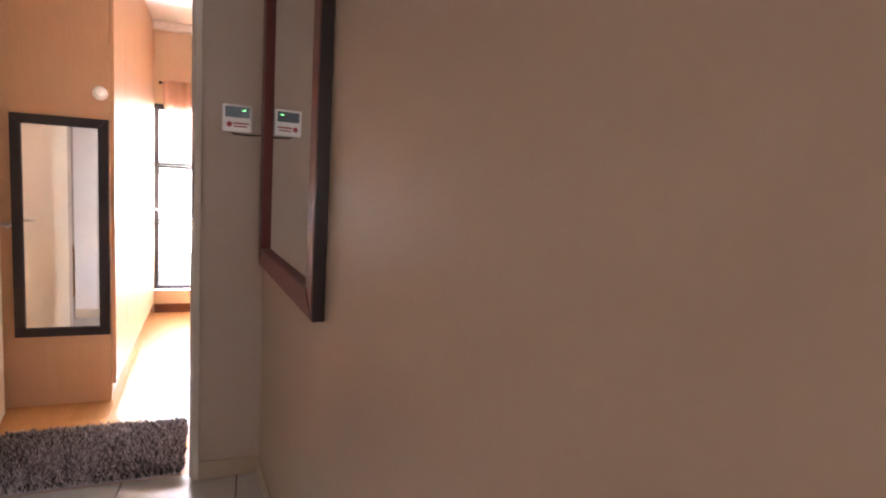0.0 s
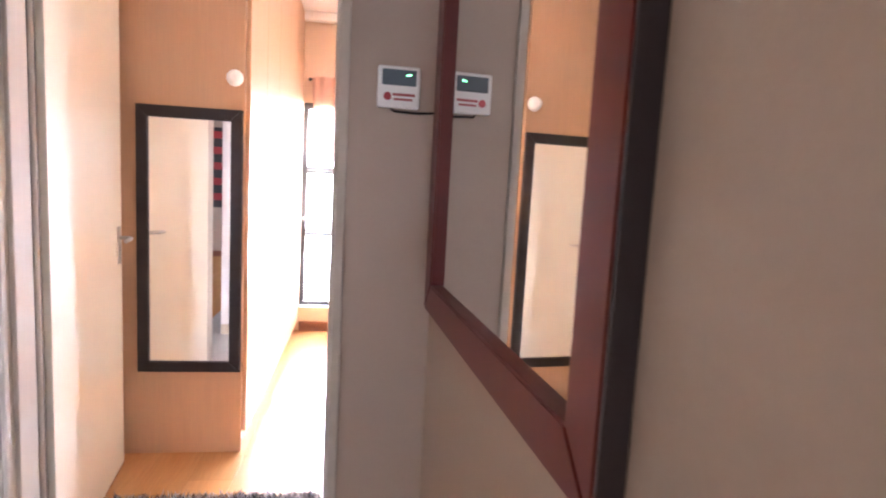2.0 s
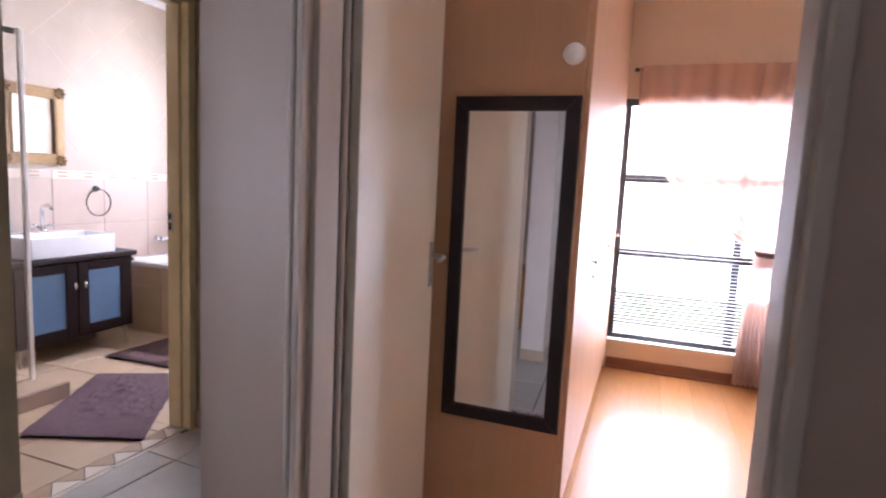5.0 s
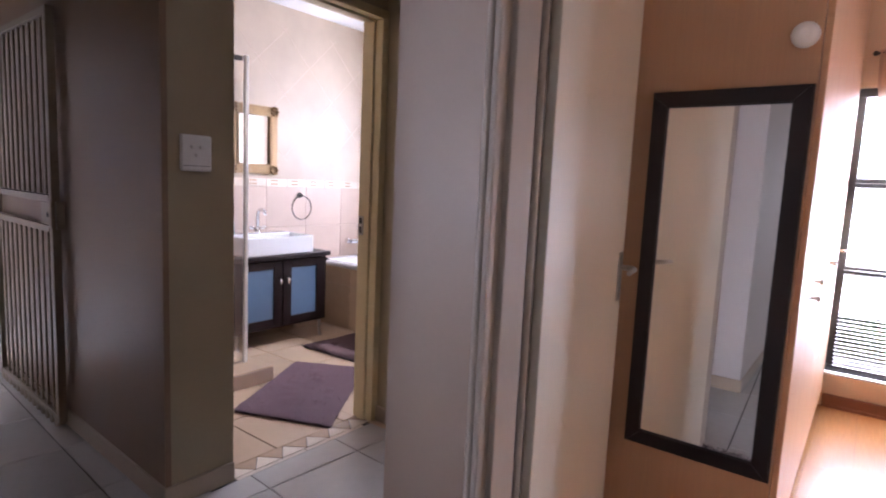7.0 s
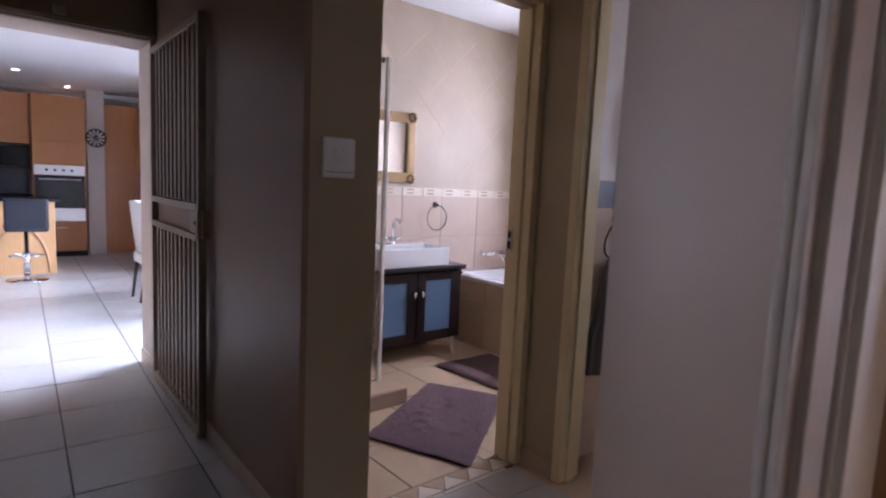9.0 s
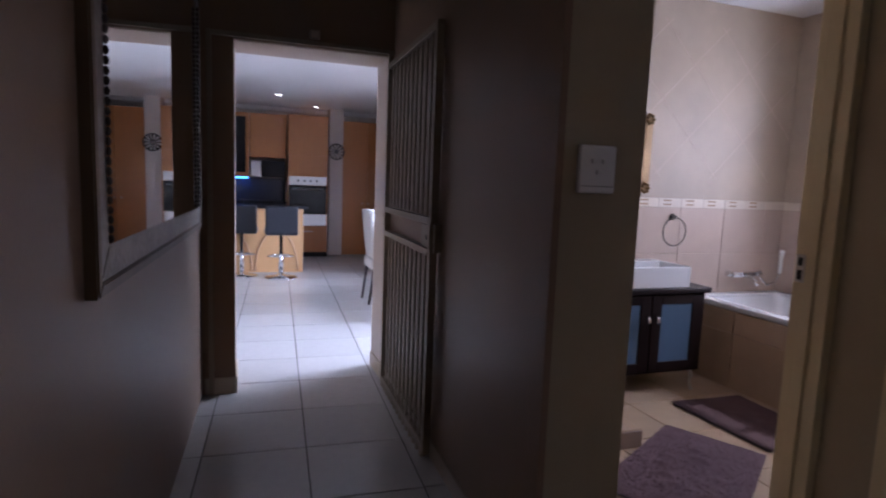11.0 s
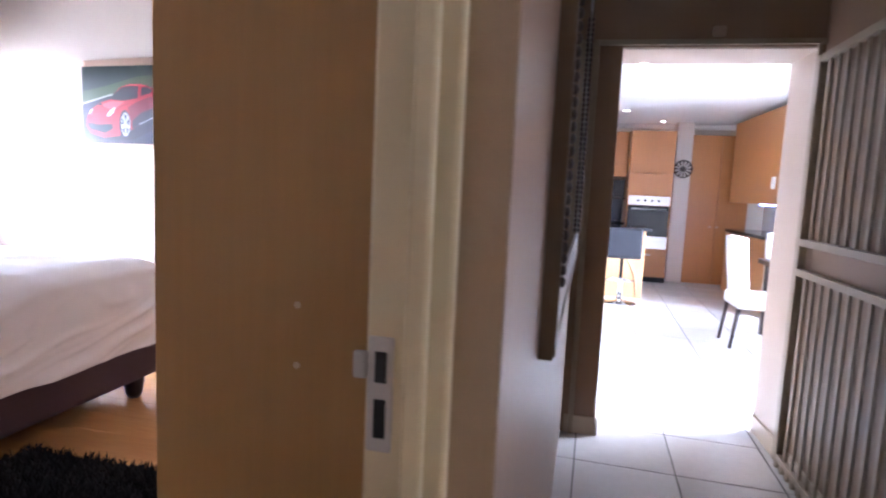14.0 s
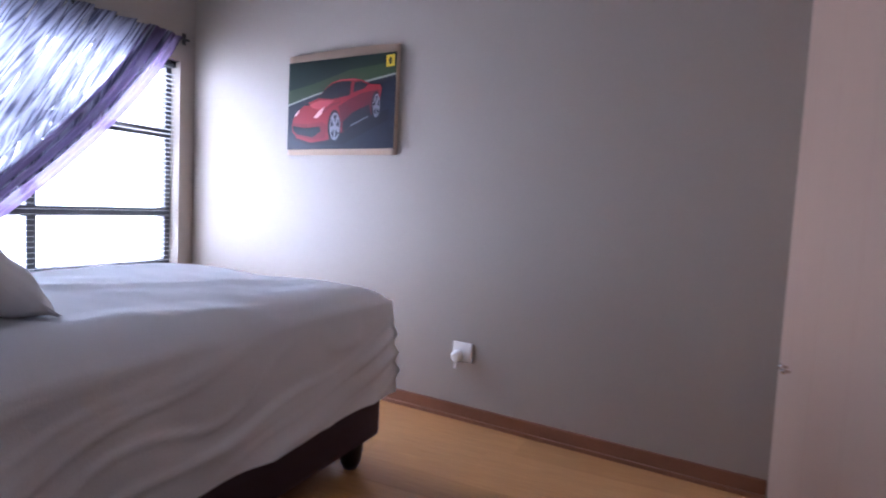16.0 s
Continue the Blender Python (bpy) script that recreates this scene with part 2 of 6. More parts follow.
for _n2 in [n for n in _t.nodes if n.type in {"BSDF_DIFFUSE", "BSDF_TRANSLUCENT"}]:
    _t.links.new(_fold_shade.outputs[0], _n2.inputs["Color"])
_t.links.new(_r.outputs[0], [n for n in _t.nodes if n.type == "MIX_SHADER"][1].inputs[0])
TOWEL = material("grey_brown_towel", (0.10, 0.085, 0.085), 0.95, grain=0.2, scale=150, bump=0.5)
PAVING = material("pale_paving", (0.60, 0.57, 0.52), 0.85, grain=0.1, scale=20, stain=0.1)
LAWN = material("lawn", (0.09, 0.12, 0.04), 0.95, grain=0.4, scale=30, stain=0.3)
LEAFGREEN = material("bush_leaf", (0.10, 0.17, 0.055), 0.6, random_shift=0.2, grain=0.2)
BLIND = sheer_material("blind_slat", (0.80, 0.79, 0.77), 0.0)


# ---- mesh helpers ----
def bx(bm, x0, x1, y0, y1, z0, z1):
    v = [bm.verts.new((x, y, z)) for x in (x0, x1) for y in (y0, y1) for z in (z0, z1)]
    for f in ((0, 1, 3, 2), (4, 6, 7, 5), (0, 4, 5, 1), (2, 3, 7, 6), (0, 2, 6, 4), (1, 5, 7, 3)):
        bm.faces.new([v[i] for i in f])
    return bm


def add(bm, other):
    """Joins another bmesh into bm."""
    me = bpy.data.meshes.new("joined")
    other.to_mesh(me)
    other.free()
    bm.from_mesh(me)
    bpy.data.meshes.remove(me)
    return bm


def rb(bm, x0, x1, y0, y1, z0, z1, r=0.004, seg=2):
    """A box with rounded edges."""
    t = bx(bmesh.new(), x0, x1, y0, y1, z0, z1)
    bmesh.ops.recalc_face_normals(t, faces=t.faces[:])
    bmesh.ops.bevel(t, geom=t.edges[:] + t.verts[:], offset=r, segments=seg, profile=0.5, affect="EDGES", clamp_overlap=True)
    return add(bm, t)


def tube(bm, pts, r, n=10, closed=False):
    """A round bar along points; r is one radius or one for each point."""
    pts = [Vector(p) for p in pts]
    rr = r if isinstance(r, (list, tuple)) else [r] * len(pts)
    rings = []
    side = None
    for i, p in enumerate(pts):
        a = pts[i - 1] if i or closed else p
        b = pts[(i + 1) % len(pts)] if i < len(pts) - 1 or closed else p
        d = (b - a).normalized()
        if side is None:
            side = d.orthogonal().normalized()
        side = (side - d * side.dot(d)).normalized()
        up = d.cross(side)
        rings.append([bm.verts.new(p + rr[i] * (math.cos(2 * math.pi * k / n) * side + math.sin(2 * math.pi * k / n) * up)) for k in range(n)])
    for i in range(len(rings) if closed else len(rings) - 1):
        a, b = rings[i], rings[(i + 1) % len(rings)]
        for k in range(n):
            bm.faces.new((a[k], a[(k + 1) % n], b[(k + 1) % n], b[k])).smooth = True
    if not closed:
        bm.faces.new(rings[0][::-1])
        bm.faces.new(rings[-1])
    return bm


def lathe(bm, profile, cx=0, cy=0, cz=0, n=20):
    """A turned shape about a vertical axis; profile of (radius, height)."""
    rings = [[bm.verts.new((cx + max(r, 1e-4) * math.cos(2 * math.pi * k / n), cy + max(r, 1e-4) * math.sin(2 * math.pi * k / n), cz + z)) for k in range(n)] for r, z in profile]
    for a, b in zip(rings, rings[1:]):
        for k in range(n):
            bm.faces.new((a[k], a[(k + 1) % n], b[(k + 1) % n], b[k])).smooth = True
    bm.faces.new(rings[0][::-1])
    bm.faces.new(rings[-1])
    return bm


def sheet(bm, nu, nv, fn, smooth=True):
    """A cloth or shell: fn(u, v) gives the place, u and v from 0 to 1."""
    g = [[bm.verts.new(fn(i / nu, j / nv)) for j in range(nv + 1)] for i in range(nu + 1)]
    for i in range(nu):
        for j in range(nv):
            bm.faces.new((g[i][j], g[i + 1][j], g[i + 1][j + 1], g[i][j + 1])).smooth = smooth
    return bm


def poly(bm, pts):
    bm.faces.new([bm.verts.new(p) for p in pts])
    return bm


def mesh_object(name, bm, mat):
    bmesh.ops.recalc_face_normals(bm, faces=bm.faces[:])
    me = bpy.data.meshes.new(name)
    bm.to_mesh(me)
    bm.free()
    me.materials.append(mat)
    return new(name, me)


def part(name, bm, mat, parent, label=""):
    ob = mesh_object(name, bm, mat)
    ob.parent = parent
    return tagged(ob, label)


def thing(name, label, category, at=(0, 0, 0), rz=0, group="", kind=""):
    ob = new(name)
    ob.empty_display_size = 0.1
    ob.matrix_basis = pose(*at, 0, 0, rz)
    return tagged(ob, label, category, group, kind)


def structure(name, bm, mat, label=""):
    return tagged(mesh_object(name, bm, mat), label, "", "", "structure")


def solid(name, bm, mat, label, category, group=""):
    return tagged(mesh_object(name, bm, mat), label, category, group)


def cloth_solid(ob, thick):
    mod = ob.modifiers.new("thickness", "SOLIDIFY")
    mod.thickness = thick
    return ob


B = bmesh.new

# ---- plan ----
XE, YP, XW = 0.93, 2.745, -0.23          # mirror wall, panel wall, west face of the first hall
YS, YN, XK = 1.70, 2.83, -3.77           # corridor walls, kitchen doorway
XB, YL = -1.66, 3.95                     # bathroom door wall, toilet door wall
H = 2.66                                 # ceiling
YNB, WB0, WB1 = 5.97, -2.92, -2.10        # bathroom window wall and its opening

# floors
def slab(name, x0, x1, y0, y1, mat, z=0.0, label=""):
    return structure(name, bx(B(), x0, x1, y0, y1, z - 0.12, z), mat, label)

floor_hall = slab("floor_hall", -0.6, 1.5, -3.3, 2.80, GROUT, -0.006, "pale grey tiled hall floor with dark joints")
floor_corridor = slab("floor_corridor", -3.9, -0.6, 1.68, 3.9, GROUT, -0.006, "pale grey tiled corridor floor with dark joints")
floor_kitchen = slab("floor_kitchen", -10.6, -3.9, 1.68, 5.6, GROUT, -0.006, "pale grey tiled kitchen floor with dark joints")
floor_bathroom = slab("floor_bathroom", -3.8, XB - 0.1, 3.9, 6.15, GROUT, -0.006, "beige tiled bathroom floor")
floor_bathroom_2 = slab("floor_bathroom_2", -3.8, XB - 0.1, 2.9, 3.9, GROUT, -0.0065, "beige tiled bathroom floor")
floor_toilet = slab("floor_toilet", XB - 0.1, -0.4, 3.9, 6.15, BATHTILE, 0.0, "beige tiled toilet floor")
floor_bedroom = slab("floor_bedroom", -0.6, 4.0, 2.80, 6.3, GROUT, -0.006, "honey laminate bedroom floor")
floor_second_bedroom = slab("floor_second_bedroom", -4.7, -0.6, -3.2, 1.68, GROUT, -0.006, "honey laminate floor of the second bedroom")

# ceilings
structure("ceiling_hall", bx(bx(B(), -3.9, 1.1, 1.6, 3.9, H, H + 0.1), -0.47, 1.5, -3.3, 1.6, H, H + 0.1), WHITE)
structure("ceiling_bathroom", bx(B(), -3.9, -0.5, 3.9, 6.2, H - 0.04, H + 0.1), WHITE)
structure("ceiling_bedroom", bx(B(), -0.5, 4.0, 3.9, 6.3, H, H + 0.1), WHITE)
structure("ceiling_bedroom_2", bx(B(), 1.1, 4.0, 2.7, 3.9, H, H + 0.1), WHITE)
structure("ceiling_second_bedroom", bx(B(), -4.7, -0.47, -3.3, 1.6, H, H + 0.1), WHITE)
structure("ceiling_kitchen", bx(bx(B(), -10.6, -4.6, -1.2, 1.74, 2.46, 2.56), -10.6, -3.89, 1.74, 5.7, 2.46, 2.56), WHITE)

# walls
def wall(name, boxes, mat, label=""):
    bm = B()
    for b in boxes:
        bx(bm, *b)
    return structure(name, bm, mat, label)

DH = 2.06
SKEW_2 = 0.063                            # nor is the wall with the large mirror
bm = B()
for b in ((-0.6, YP, 0, H), (-2.2, -0.6, 0, 0.35), (-2.2, -0.6, 2.0, H), (-3.3, -2.2, 0, H)):
    bx(bm, XE, XE + 0.2, *b)
for v in bm.verts:
    v.co.x += SKEW_2 * (YP - v.co.y)
structure("wall_mirror_side", bm, WALL)
wall("wall_bedroom_door", [(-0.47, -0.24, YP, YP + 0.19, 0, H), (-0.24, 0.675, YP, YP + 0.19, DH + 0.04, H), (0.675, 4.0, YP, YP + 0.19, 0, H)], PANEL_WALL)
wall("wall_lobby_east", [(-0.47, -0.36, YP + 0.19, 6.03, 0, H)], WALL_COOL)
wall("wall_bedroom_east", [(3.8, 4.0, YP + 0.19, 6.03, 0, H)], PEACH)
wall("wall_window_bedroom", [(-0.47, 0.2, 6.03, 6.25, 0, H), (0.2, 1.8, 6.03, 6.25, 0, 0.2), (0.2, 1.8, 6.03, 6.25, 1.95, H), (1.8, 4.0, 6.03, 6.25, 0, H)], PEACH)
wall("wall_toilet_door", [(XB, -1.46, YL, YL + 0.11, 0, H), (-1.46, -0.70, YL, YL + 0.11, DH + 0.04, H), (-0.70, -0.47, YL, YL + 0.11, 0, H)], OLIVE)
wall("wall_bathroom_door", [(XB - 0.11, XB, YN + 0.02, 3.11, 0, H), (XB - 0.11, XB, 3.11, 3.945, DH + 0.04, H), (XB - 0.11, XB, 3.945, YL + 0.11, 0, H)], OLIVE)
wall("wall_toilet_west", [(XB, -1.52, YL + 0.11, YNB, 1.33, H), (XB, -1.52, YL + 0.11, YNB, 0, 1.2)], WALL_COOL)
wall("wall_bath_toilet", [(XB - 0.11, XB, YL + 0.11, YNB, 0, H)], MOTTLED)
SKEW_N = 0.034                           # nor the wall opposite
bm = bx(B(), XK - 0.12, XB - 0.001, YN - 0.003, YN + 0.107, 0, H)
for v in bm.verts:
    if v.co.y < YN + 0.01 or v.co.x < XB - 0.1:
        v.co.y += SKEW_N * (XB - v.co.x)
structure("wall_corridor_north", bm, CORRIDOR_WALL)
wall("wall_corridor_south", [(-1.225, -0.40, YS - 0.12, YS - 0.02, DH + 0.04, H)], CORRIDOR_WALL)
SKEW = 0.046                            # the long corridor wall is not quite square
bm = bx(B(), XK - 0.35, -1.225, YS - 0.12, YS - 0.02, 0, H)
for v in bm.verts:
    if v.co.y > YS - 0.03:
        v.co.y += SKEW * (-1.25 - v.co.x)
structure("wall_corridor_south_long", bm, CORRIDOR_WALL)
structure("wall_corridor_end", bx(B(), -1.225, -1.221, YS - 0.119, YS - 0.022, 0, DH + 0.04), material("warm_tan_wall_paint", (0.47, 0.34, 0.20), 0.45, grain=0.03, scale=90, bump=0.12, stain=0.05, stain_scale=1.3))
wall("wall_hall_west", [(-0.40, XW, -3.3, YS, 0, H)], WALL_COOL)
wall("wall_hall_end", [(-0.47, 1.22, -3.3, -3.1, 0, H)], WALL_COOL)
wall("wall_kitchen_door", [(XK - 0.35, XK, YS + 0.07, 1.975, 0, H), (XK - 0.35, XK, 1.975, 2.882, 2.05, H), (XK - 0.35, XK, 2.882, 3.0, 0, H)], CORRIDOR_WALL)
wall("wall_kitchen_lining", [(XK - 0.352, XK - 0.02, 2.877, 2.8825, 0, 2.045), (XK - 0.352, XK - 0.02, 1.9745, 1.980, 0, 2.045), (XK - 0.352, XK - 0.02, 1.9745, 2.8825, 2.0455, 2.0515)], PANEL_WALL)
bm = B()
for b in ((1.835, 1.862, 0, 2.085), (2.862, 2.880, 0, 2.06)):
    rb(bm, XK + 0.002, XK + 0.022, *b, r=0.003)
rb(bm, XK + 0.002, XK + 0.02, 1.862, 2.905, 2.058, 2.084, r=0.003)
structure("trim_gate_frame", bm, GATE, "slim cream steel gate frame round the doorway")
wall("wall_bathroom_west", [(-3.76, -3.55, 2.98, 6.17, 0, H)], MOTTLED)
wall("wall_bathroom_north", [(-3.55, WB0, YNB, YNB + 0.2, 0, H), (WB0, WB1, YNB, YNB + 0.2, 0, 1.25), (WB0, WB1, YNB, YNB + 0.2, 2.02, H), (WB1, -1.2, YNB, YNB + 0.2, 0, H), (-1.2, -0.7, YNB, YNB + 0.2, 0, 1.4), (-1.2, -0.7, YNB, YNB + 0.2, 2.1, H), (-0.7, -0.47, YNB, YNB + 0.2, 0, H)], MOTTLED)
SKEW_3 = 0.088                            # nor is the poster's wall


def west(y):
    return -4.413 + SKEW_3 * (y + 2.0)


def lean_west(bm):
    for v in bm.verts:
        v.co.x += SKEW_3 * (v.co.y + 2.0) if v.co.x < -4.3 else 0
    return bm


structure("wall_second_bedroom_west", lean_west(bx(B(), -4.9, -4.413, -3.1, YS - 0.12, 0, H)), TAUPE)
wall("wall_second_bedroom_window", [(-4.6, -4.36, -3.1, -2.86, 0, H), (-4.36, -2.5, -3.1, -2.86, 0, 0.65), (-4.36, -2.5, -3.1, -2.86, 2.16, H), (-2.5, -0.39, -3.1, -2.86, 0, H)], TAUPE)
wall("wall_kitchen_south", [(-10.6, -4.6, -1.2, -1.0, 0, 2.46)], WALL_COOL)
wall("wall_kitchen_far", [(-10.6, -10.35, -1.0, 5.6, 0, 2.46)], WALL_COOL)
wall("wall_kitchen_near", [(-4.72, -4.6, -1.0, YS - 0.12, 0, 2.46), (-4.6, XK - 0.35, YS - 0.12, YS, 0, 2.46), (-3.89, -3.77, YN + 0.11, 5.6, 0, 2.46)], WALL_COOL)
wall("wall_kitchen_north", [(-10.35, -7.0, 5.4, 5.6, 0, 2.46), (-7.0, -4.4, 5.4, 5.6, 2.2, 2.46), (-4.4, -3.89, 5.4, 5.6, 0, 2.46)], WALL_COOL)


def cornice(name, boxes):
    bm = B()
    for b in boxes:
        rb(bm, *b, r=0.012)
    structure(name, bm, WHITE, "white moulded cornice")

cornice("trim_cornice_bedroom", [(-0.36, 3.8, 5.95, 6.03, H - 0.07, H)])
cornice("trim_cornice_kitchen", [(-10.35, -10.27, -1.0, 5.4, 2.39, 2.46)])


# skirtings
def skirting(name, boxes, mat, label):
    bm = B()
    for b in boxes:
        rb(bm, *b, r=0.004)
    structure(name, bm, mat, label)

skirting("baseboard_hall", [(0.675, XE - 0.015, YP - 0.012, YP, 0, 0.085), (-0.47, -0.255, YP - 0.012, YP, 0, 0.085),
                            (XW, XW + 0.012, -3.1, YS, 0, 0.085), (-0.40, XW + 0.012, YS, YS + 0.012, 0, 0.085)], SKIRT_PAINT, "beige painted skirting")
skirting("baseboard_corridor", [(XB, XB + 0.012, YN - 0.012, 3.11, 0, 0.085), (XK, XK + 0.012, YS + 0.11, 1.975, 0, 0.1), (XK - 0.35, XK + 0.012, 2.866, 2.8765, 0, 0.1), (XK - 0.35, XK + 0.012, 1.9805, 1.991, 0, 0.1),
                                (XB, -1.46, YL - 0.012, YL, 0, 0.085), (-0.482, -0.47, YP, YL, 0, 0.085)], SKIRT_PAINT, "beige painted skirting")
bm = rb(B(), XK, XB, YN - 0.012, YN, 0, 0.085, r=0.004)
for v in bm.verts:
    v.co.y += SKEW_N * (XB - v.co.x)
structure("baseboard_corridor_north", bm, SKIRT_PAINT, "beige painted skirting")
bm = rb(B(), XE - 0.012, XE - 0.001, -0.6, YP - 0.013, 0, 0.085, r=0.004)
for v in bm.verts:
    v.co.x += SKEW_2 * (YP - v.co.y)
structure("baseboard_mirror_wall", bm, SKIRT_PAINT, "beige painted skirting")
skirting("baseboard_bedroom", [(0.21, 3.8, 6.01, 6.03, 0, 0.08), (0.21, 3.8, 6.0, 6.012, 0, 0.02)], SKIRT_WOOD, "red-brown wooden skirting")
structure("baseboard_poster_wall", lean_west(rb(rb(B(), -4.413, -4.393, -2.86, 1.03, 0, 0.085, r=0.004), -4.394, -4.378, -2.86, 1.03, 0, 0.022, r=0.004)), SKIRT_WOOD, "red-brown wooden skirting")
skirting("baseboard_second_bedroom", [(-4.43, -0.47, -2.86, -2.84, 0, 0.085)], SKIRT_WOOD, "red-brown wooden skirting")


# ---- door frames ----
def door_frame(name, axis, lo, hi, face0, face1, top, mat=CREAM, sides=(1, -1), w=0.045):
    """Pressed steel frame with a rebate round an opening; axis is the way the opening runs."""
    bm = B()
    lip = 0.014
    mid = (face0 + face1) / 2
    def put(a0, a1, c0, c1, z0, z1):
        if axis == "x":
            rb(bm, a0, a1, c0, c1, z0, z1, r=0.004)
        else:
            rb(bm, c0, c1, a0, a1, z0, z1, r=0.004)
    for a0, a1, s in ((lo, lo + w, 1), (hi - w, hi, -1)):
        if s not in sides:
            continue
        put(a0, a1, face0 - lip, face0 + 0.03, 0, top)
        put(a0, a1, face1 - 0.03, face1 + lip, 0, top)
        b0, b1 = (a0, a1 + 0.012) if s > 0 else (a0 - 0.012, a1)
        put(b0, b1, face0 + 0.025, mid + 0.02, 0, top)
        put(a0, a1, mid + 0.0195, face1 - 0.029, 0, top)
    put(lo, hi, face0 - lip, face0 + 0.03, top, top + w)
    put(lo, hi, face1 - 0.03, face1 + lip, top, top + w)
    put(lo, hi, face0 + 0.0295, face1 - 0.0295, top - 0.01, top + w)
    return structure(name, bm, mat, "cream painted steel door frame")

frame_1 = door_frame("door_frame_1", "x", -0.24, 0.675, YP, YP + 0.19, DH, PALE, w=0.028)
frame_2 = door_frame("door_frame_2", "y", 3.075, 3.953, XB - 0.11, XB, DH, CREAM, (-1,))
frame_3 = door_frame("door_frame_3", "x", -1.46, -0.70, YL, YL + 0.11, DH)
frame_4 = door_frame("door_frame_4", "x", -1.245, -0.43, 1.568, 1.620, DH, CREAM, (1,))


def lever_handle(parent, x, y, z, s, mat=NICKEL):
    """Back plate and lever on one face of a leaf that runs along +y; s is the side, the lever points to -y."""
    part("backplate", rb(B(), x, x + s * 0.006, y - 0.02, y + 0.02, z - 0.11, z + 0.05, r=0.002) if s > 0 else rb(B(), x - 0.006, x, y - 0.02, y + 0.02, z - 0.11, z + 0.05, r=0.002), mat, parent, "brushed nickel back plate")
    part("lever", tube(B(), [(x, y, z), (x + s * 0.045, y, z), (x + s * 0.052, y - 0.02, z), (x + s * 0.052, y - 0.10, z - 0.004)], [0.009, 0.009, 0.009, 0.007], 10), mat, parent, "brushed nickel lever")

door_1 = thing("door_1", "cream painted flush door standing open into the bedroom", "door", (-0.19, YP + 0.18, 0), 8.0, kind="structure")
part("leaf", rb(B(), -0.04, 0, 0, 0.79, 0.008, 2.04, r=0.003), LEAF, door_1)
# Black strip fills the frame-to-leaf gap, where only shade falls.
part("seal", rb(B(), -0.2115, -0.2075, YP + 0.12, YP + 0.166, 0, DH - 0.02, r=0.001), BLACK, frame_1, "black strip for the shaded gap beside the leaf")
lever_handle(door_1, 0, 0.735, 1.03, 1)

for x, y, rad in ((-0.232, YP - 0.013, 0.008), (-0.204, YP + 0.136, 0.009)):
    part("bead", tube(B(), [(x, y, 0), (x, y, DH - 0.02)], rad, 12), PALE, frame_1, "rounded frame moulding")


def strike_plate(parent, box, holes):
    p = part("strike_plate", rb(B(), *box, r=0.002), NICKEL, parent, "brushed steel strike plate with two slots")
    for h in holes:
        part("slot", rb(B(), *h, r=0.001), BLACK, p)

strike_plate(frame_4, (-1.202, -1.1975, 1.557, 1.582, 1.05, 1.162), [(-1.1978, -1.1968, 1.564, 1.576, 1.118, 1.148), (-1.1978, -1.1968, 1.564, 1.576, 1.064, 1.102)])
part("strike_lip", rb(B(), -1.202, -1.192, 1.544, 1.557, 1.122, 1.147, r=0.002), NICKEL, frame_4, "bent strike lip")
strike_plate(frame_2, (XB - 0.105, XB - 0.07, 3.890, 3.8955, 0.99, 1.09), [(XB - 0.097, XB - 0.078, 3.8892, 3.8902, 1.05, 1.08), (XB - 0.097, XB - 0.078, 3.8892, 3.8902, 1.0, 1.035)])

# ---- floor pieces: tiles and planks (sizes on the plan) ----
T0X, T0Y, TS, TURN = -2.955, 2.31, 0.470, -0.055


def tile_mesh(name, w, h, mat, t=0.006, edge=0.002):
    bm = B()
    rb(bm, 0, w, 0, h, -t, 0.0, r=edge, seg=1)
    me = bpy.data.meshes.new(name)
    bmesh.ops.recalc_face_normals(bm, faces=bm.faces[:])
    bm.to_mesh(me)
    bm.free()
    me.materials.append(mat)
    return me


def lay_tiles(parent, x0, x1, y0, y1, ox, oy, size, mat, name="tile", gap=0.006):
    """Whole and cut tiles over a stretch of floor, on one grid."""
    made = {}
    i0, i1 = math.floor((x0 - ox) / size), math.ceil((x1 - ox) / size)
    j0, j1 = math.floor((y0 - oy) / size), math.ceil((y1 - oy) / size)
    for i in range(i0, i1):
        for j in range(j0, j1):
            a0, a1 = max(x0, ox + i * size + gap / 2), min(x1, ox + (i + 1) * size - gap / 2)
            b0, b1 = max(y0, oy + j * size + gap / 2), min(y1, oy + (j + 1) * size - gap / 2)
            if a1 - a0 < 0.01 or b1 - b0 < 0.01:
                continue
            key = (round(a1 - a0, 3), round(b1 - b0, 3))
            if key not in made:
                made[key] = tile_mesh(name, *key, mat)
            ob = new(name, made[key])
            ob.location = (a0, b0, 0.0)
            ob.parent = parent


def lay_planks(parent, x0, x1, y0, y1, wide, long, along="y"):
    made = {}
    n = math.ceil(((x1 - x0) if along == "y" else (y1 - y0)) / wide)
    for i in range(n):
        start = -random.random() * long
        c0 = (x0 if along == "y" else y0) + i * wide
        c1 = min(c0 + wide, x1 if along == "y" else y1) - 0.0006
        lo, hi = (y0, y1) if along == "y" else (x0, x1)
        p = lo + start
        while p < hi:
            a, b = max(p, lo), min(p + long - 0.0006, hi)
            p += long
            if b - a < 0.02:
                continue
            key = (round(c1 - c0, 4), round(b - a, 4))
            if key not in made:
                made[key] = tile_mesh("plank", key[0], key[1], LAMINATE, edge=0.0006)
            ob = new("plank", made[key])
            if along == "y":
                ob.location = (c0, a, 0)
            else:
                ob.location, ob.rotation_euler = (b, c0, 0), (0, 0, radians(90))
            ob.parent = parent


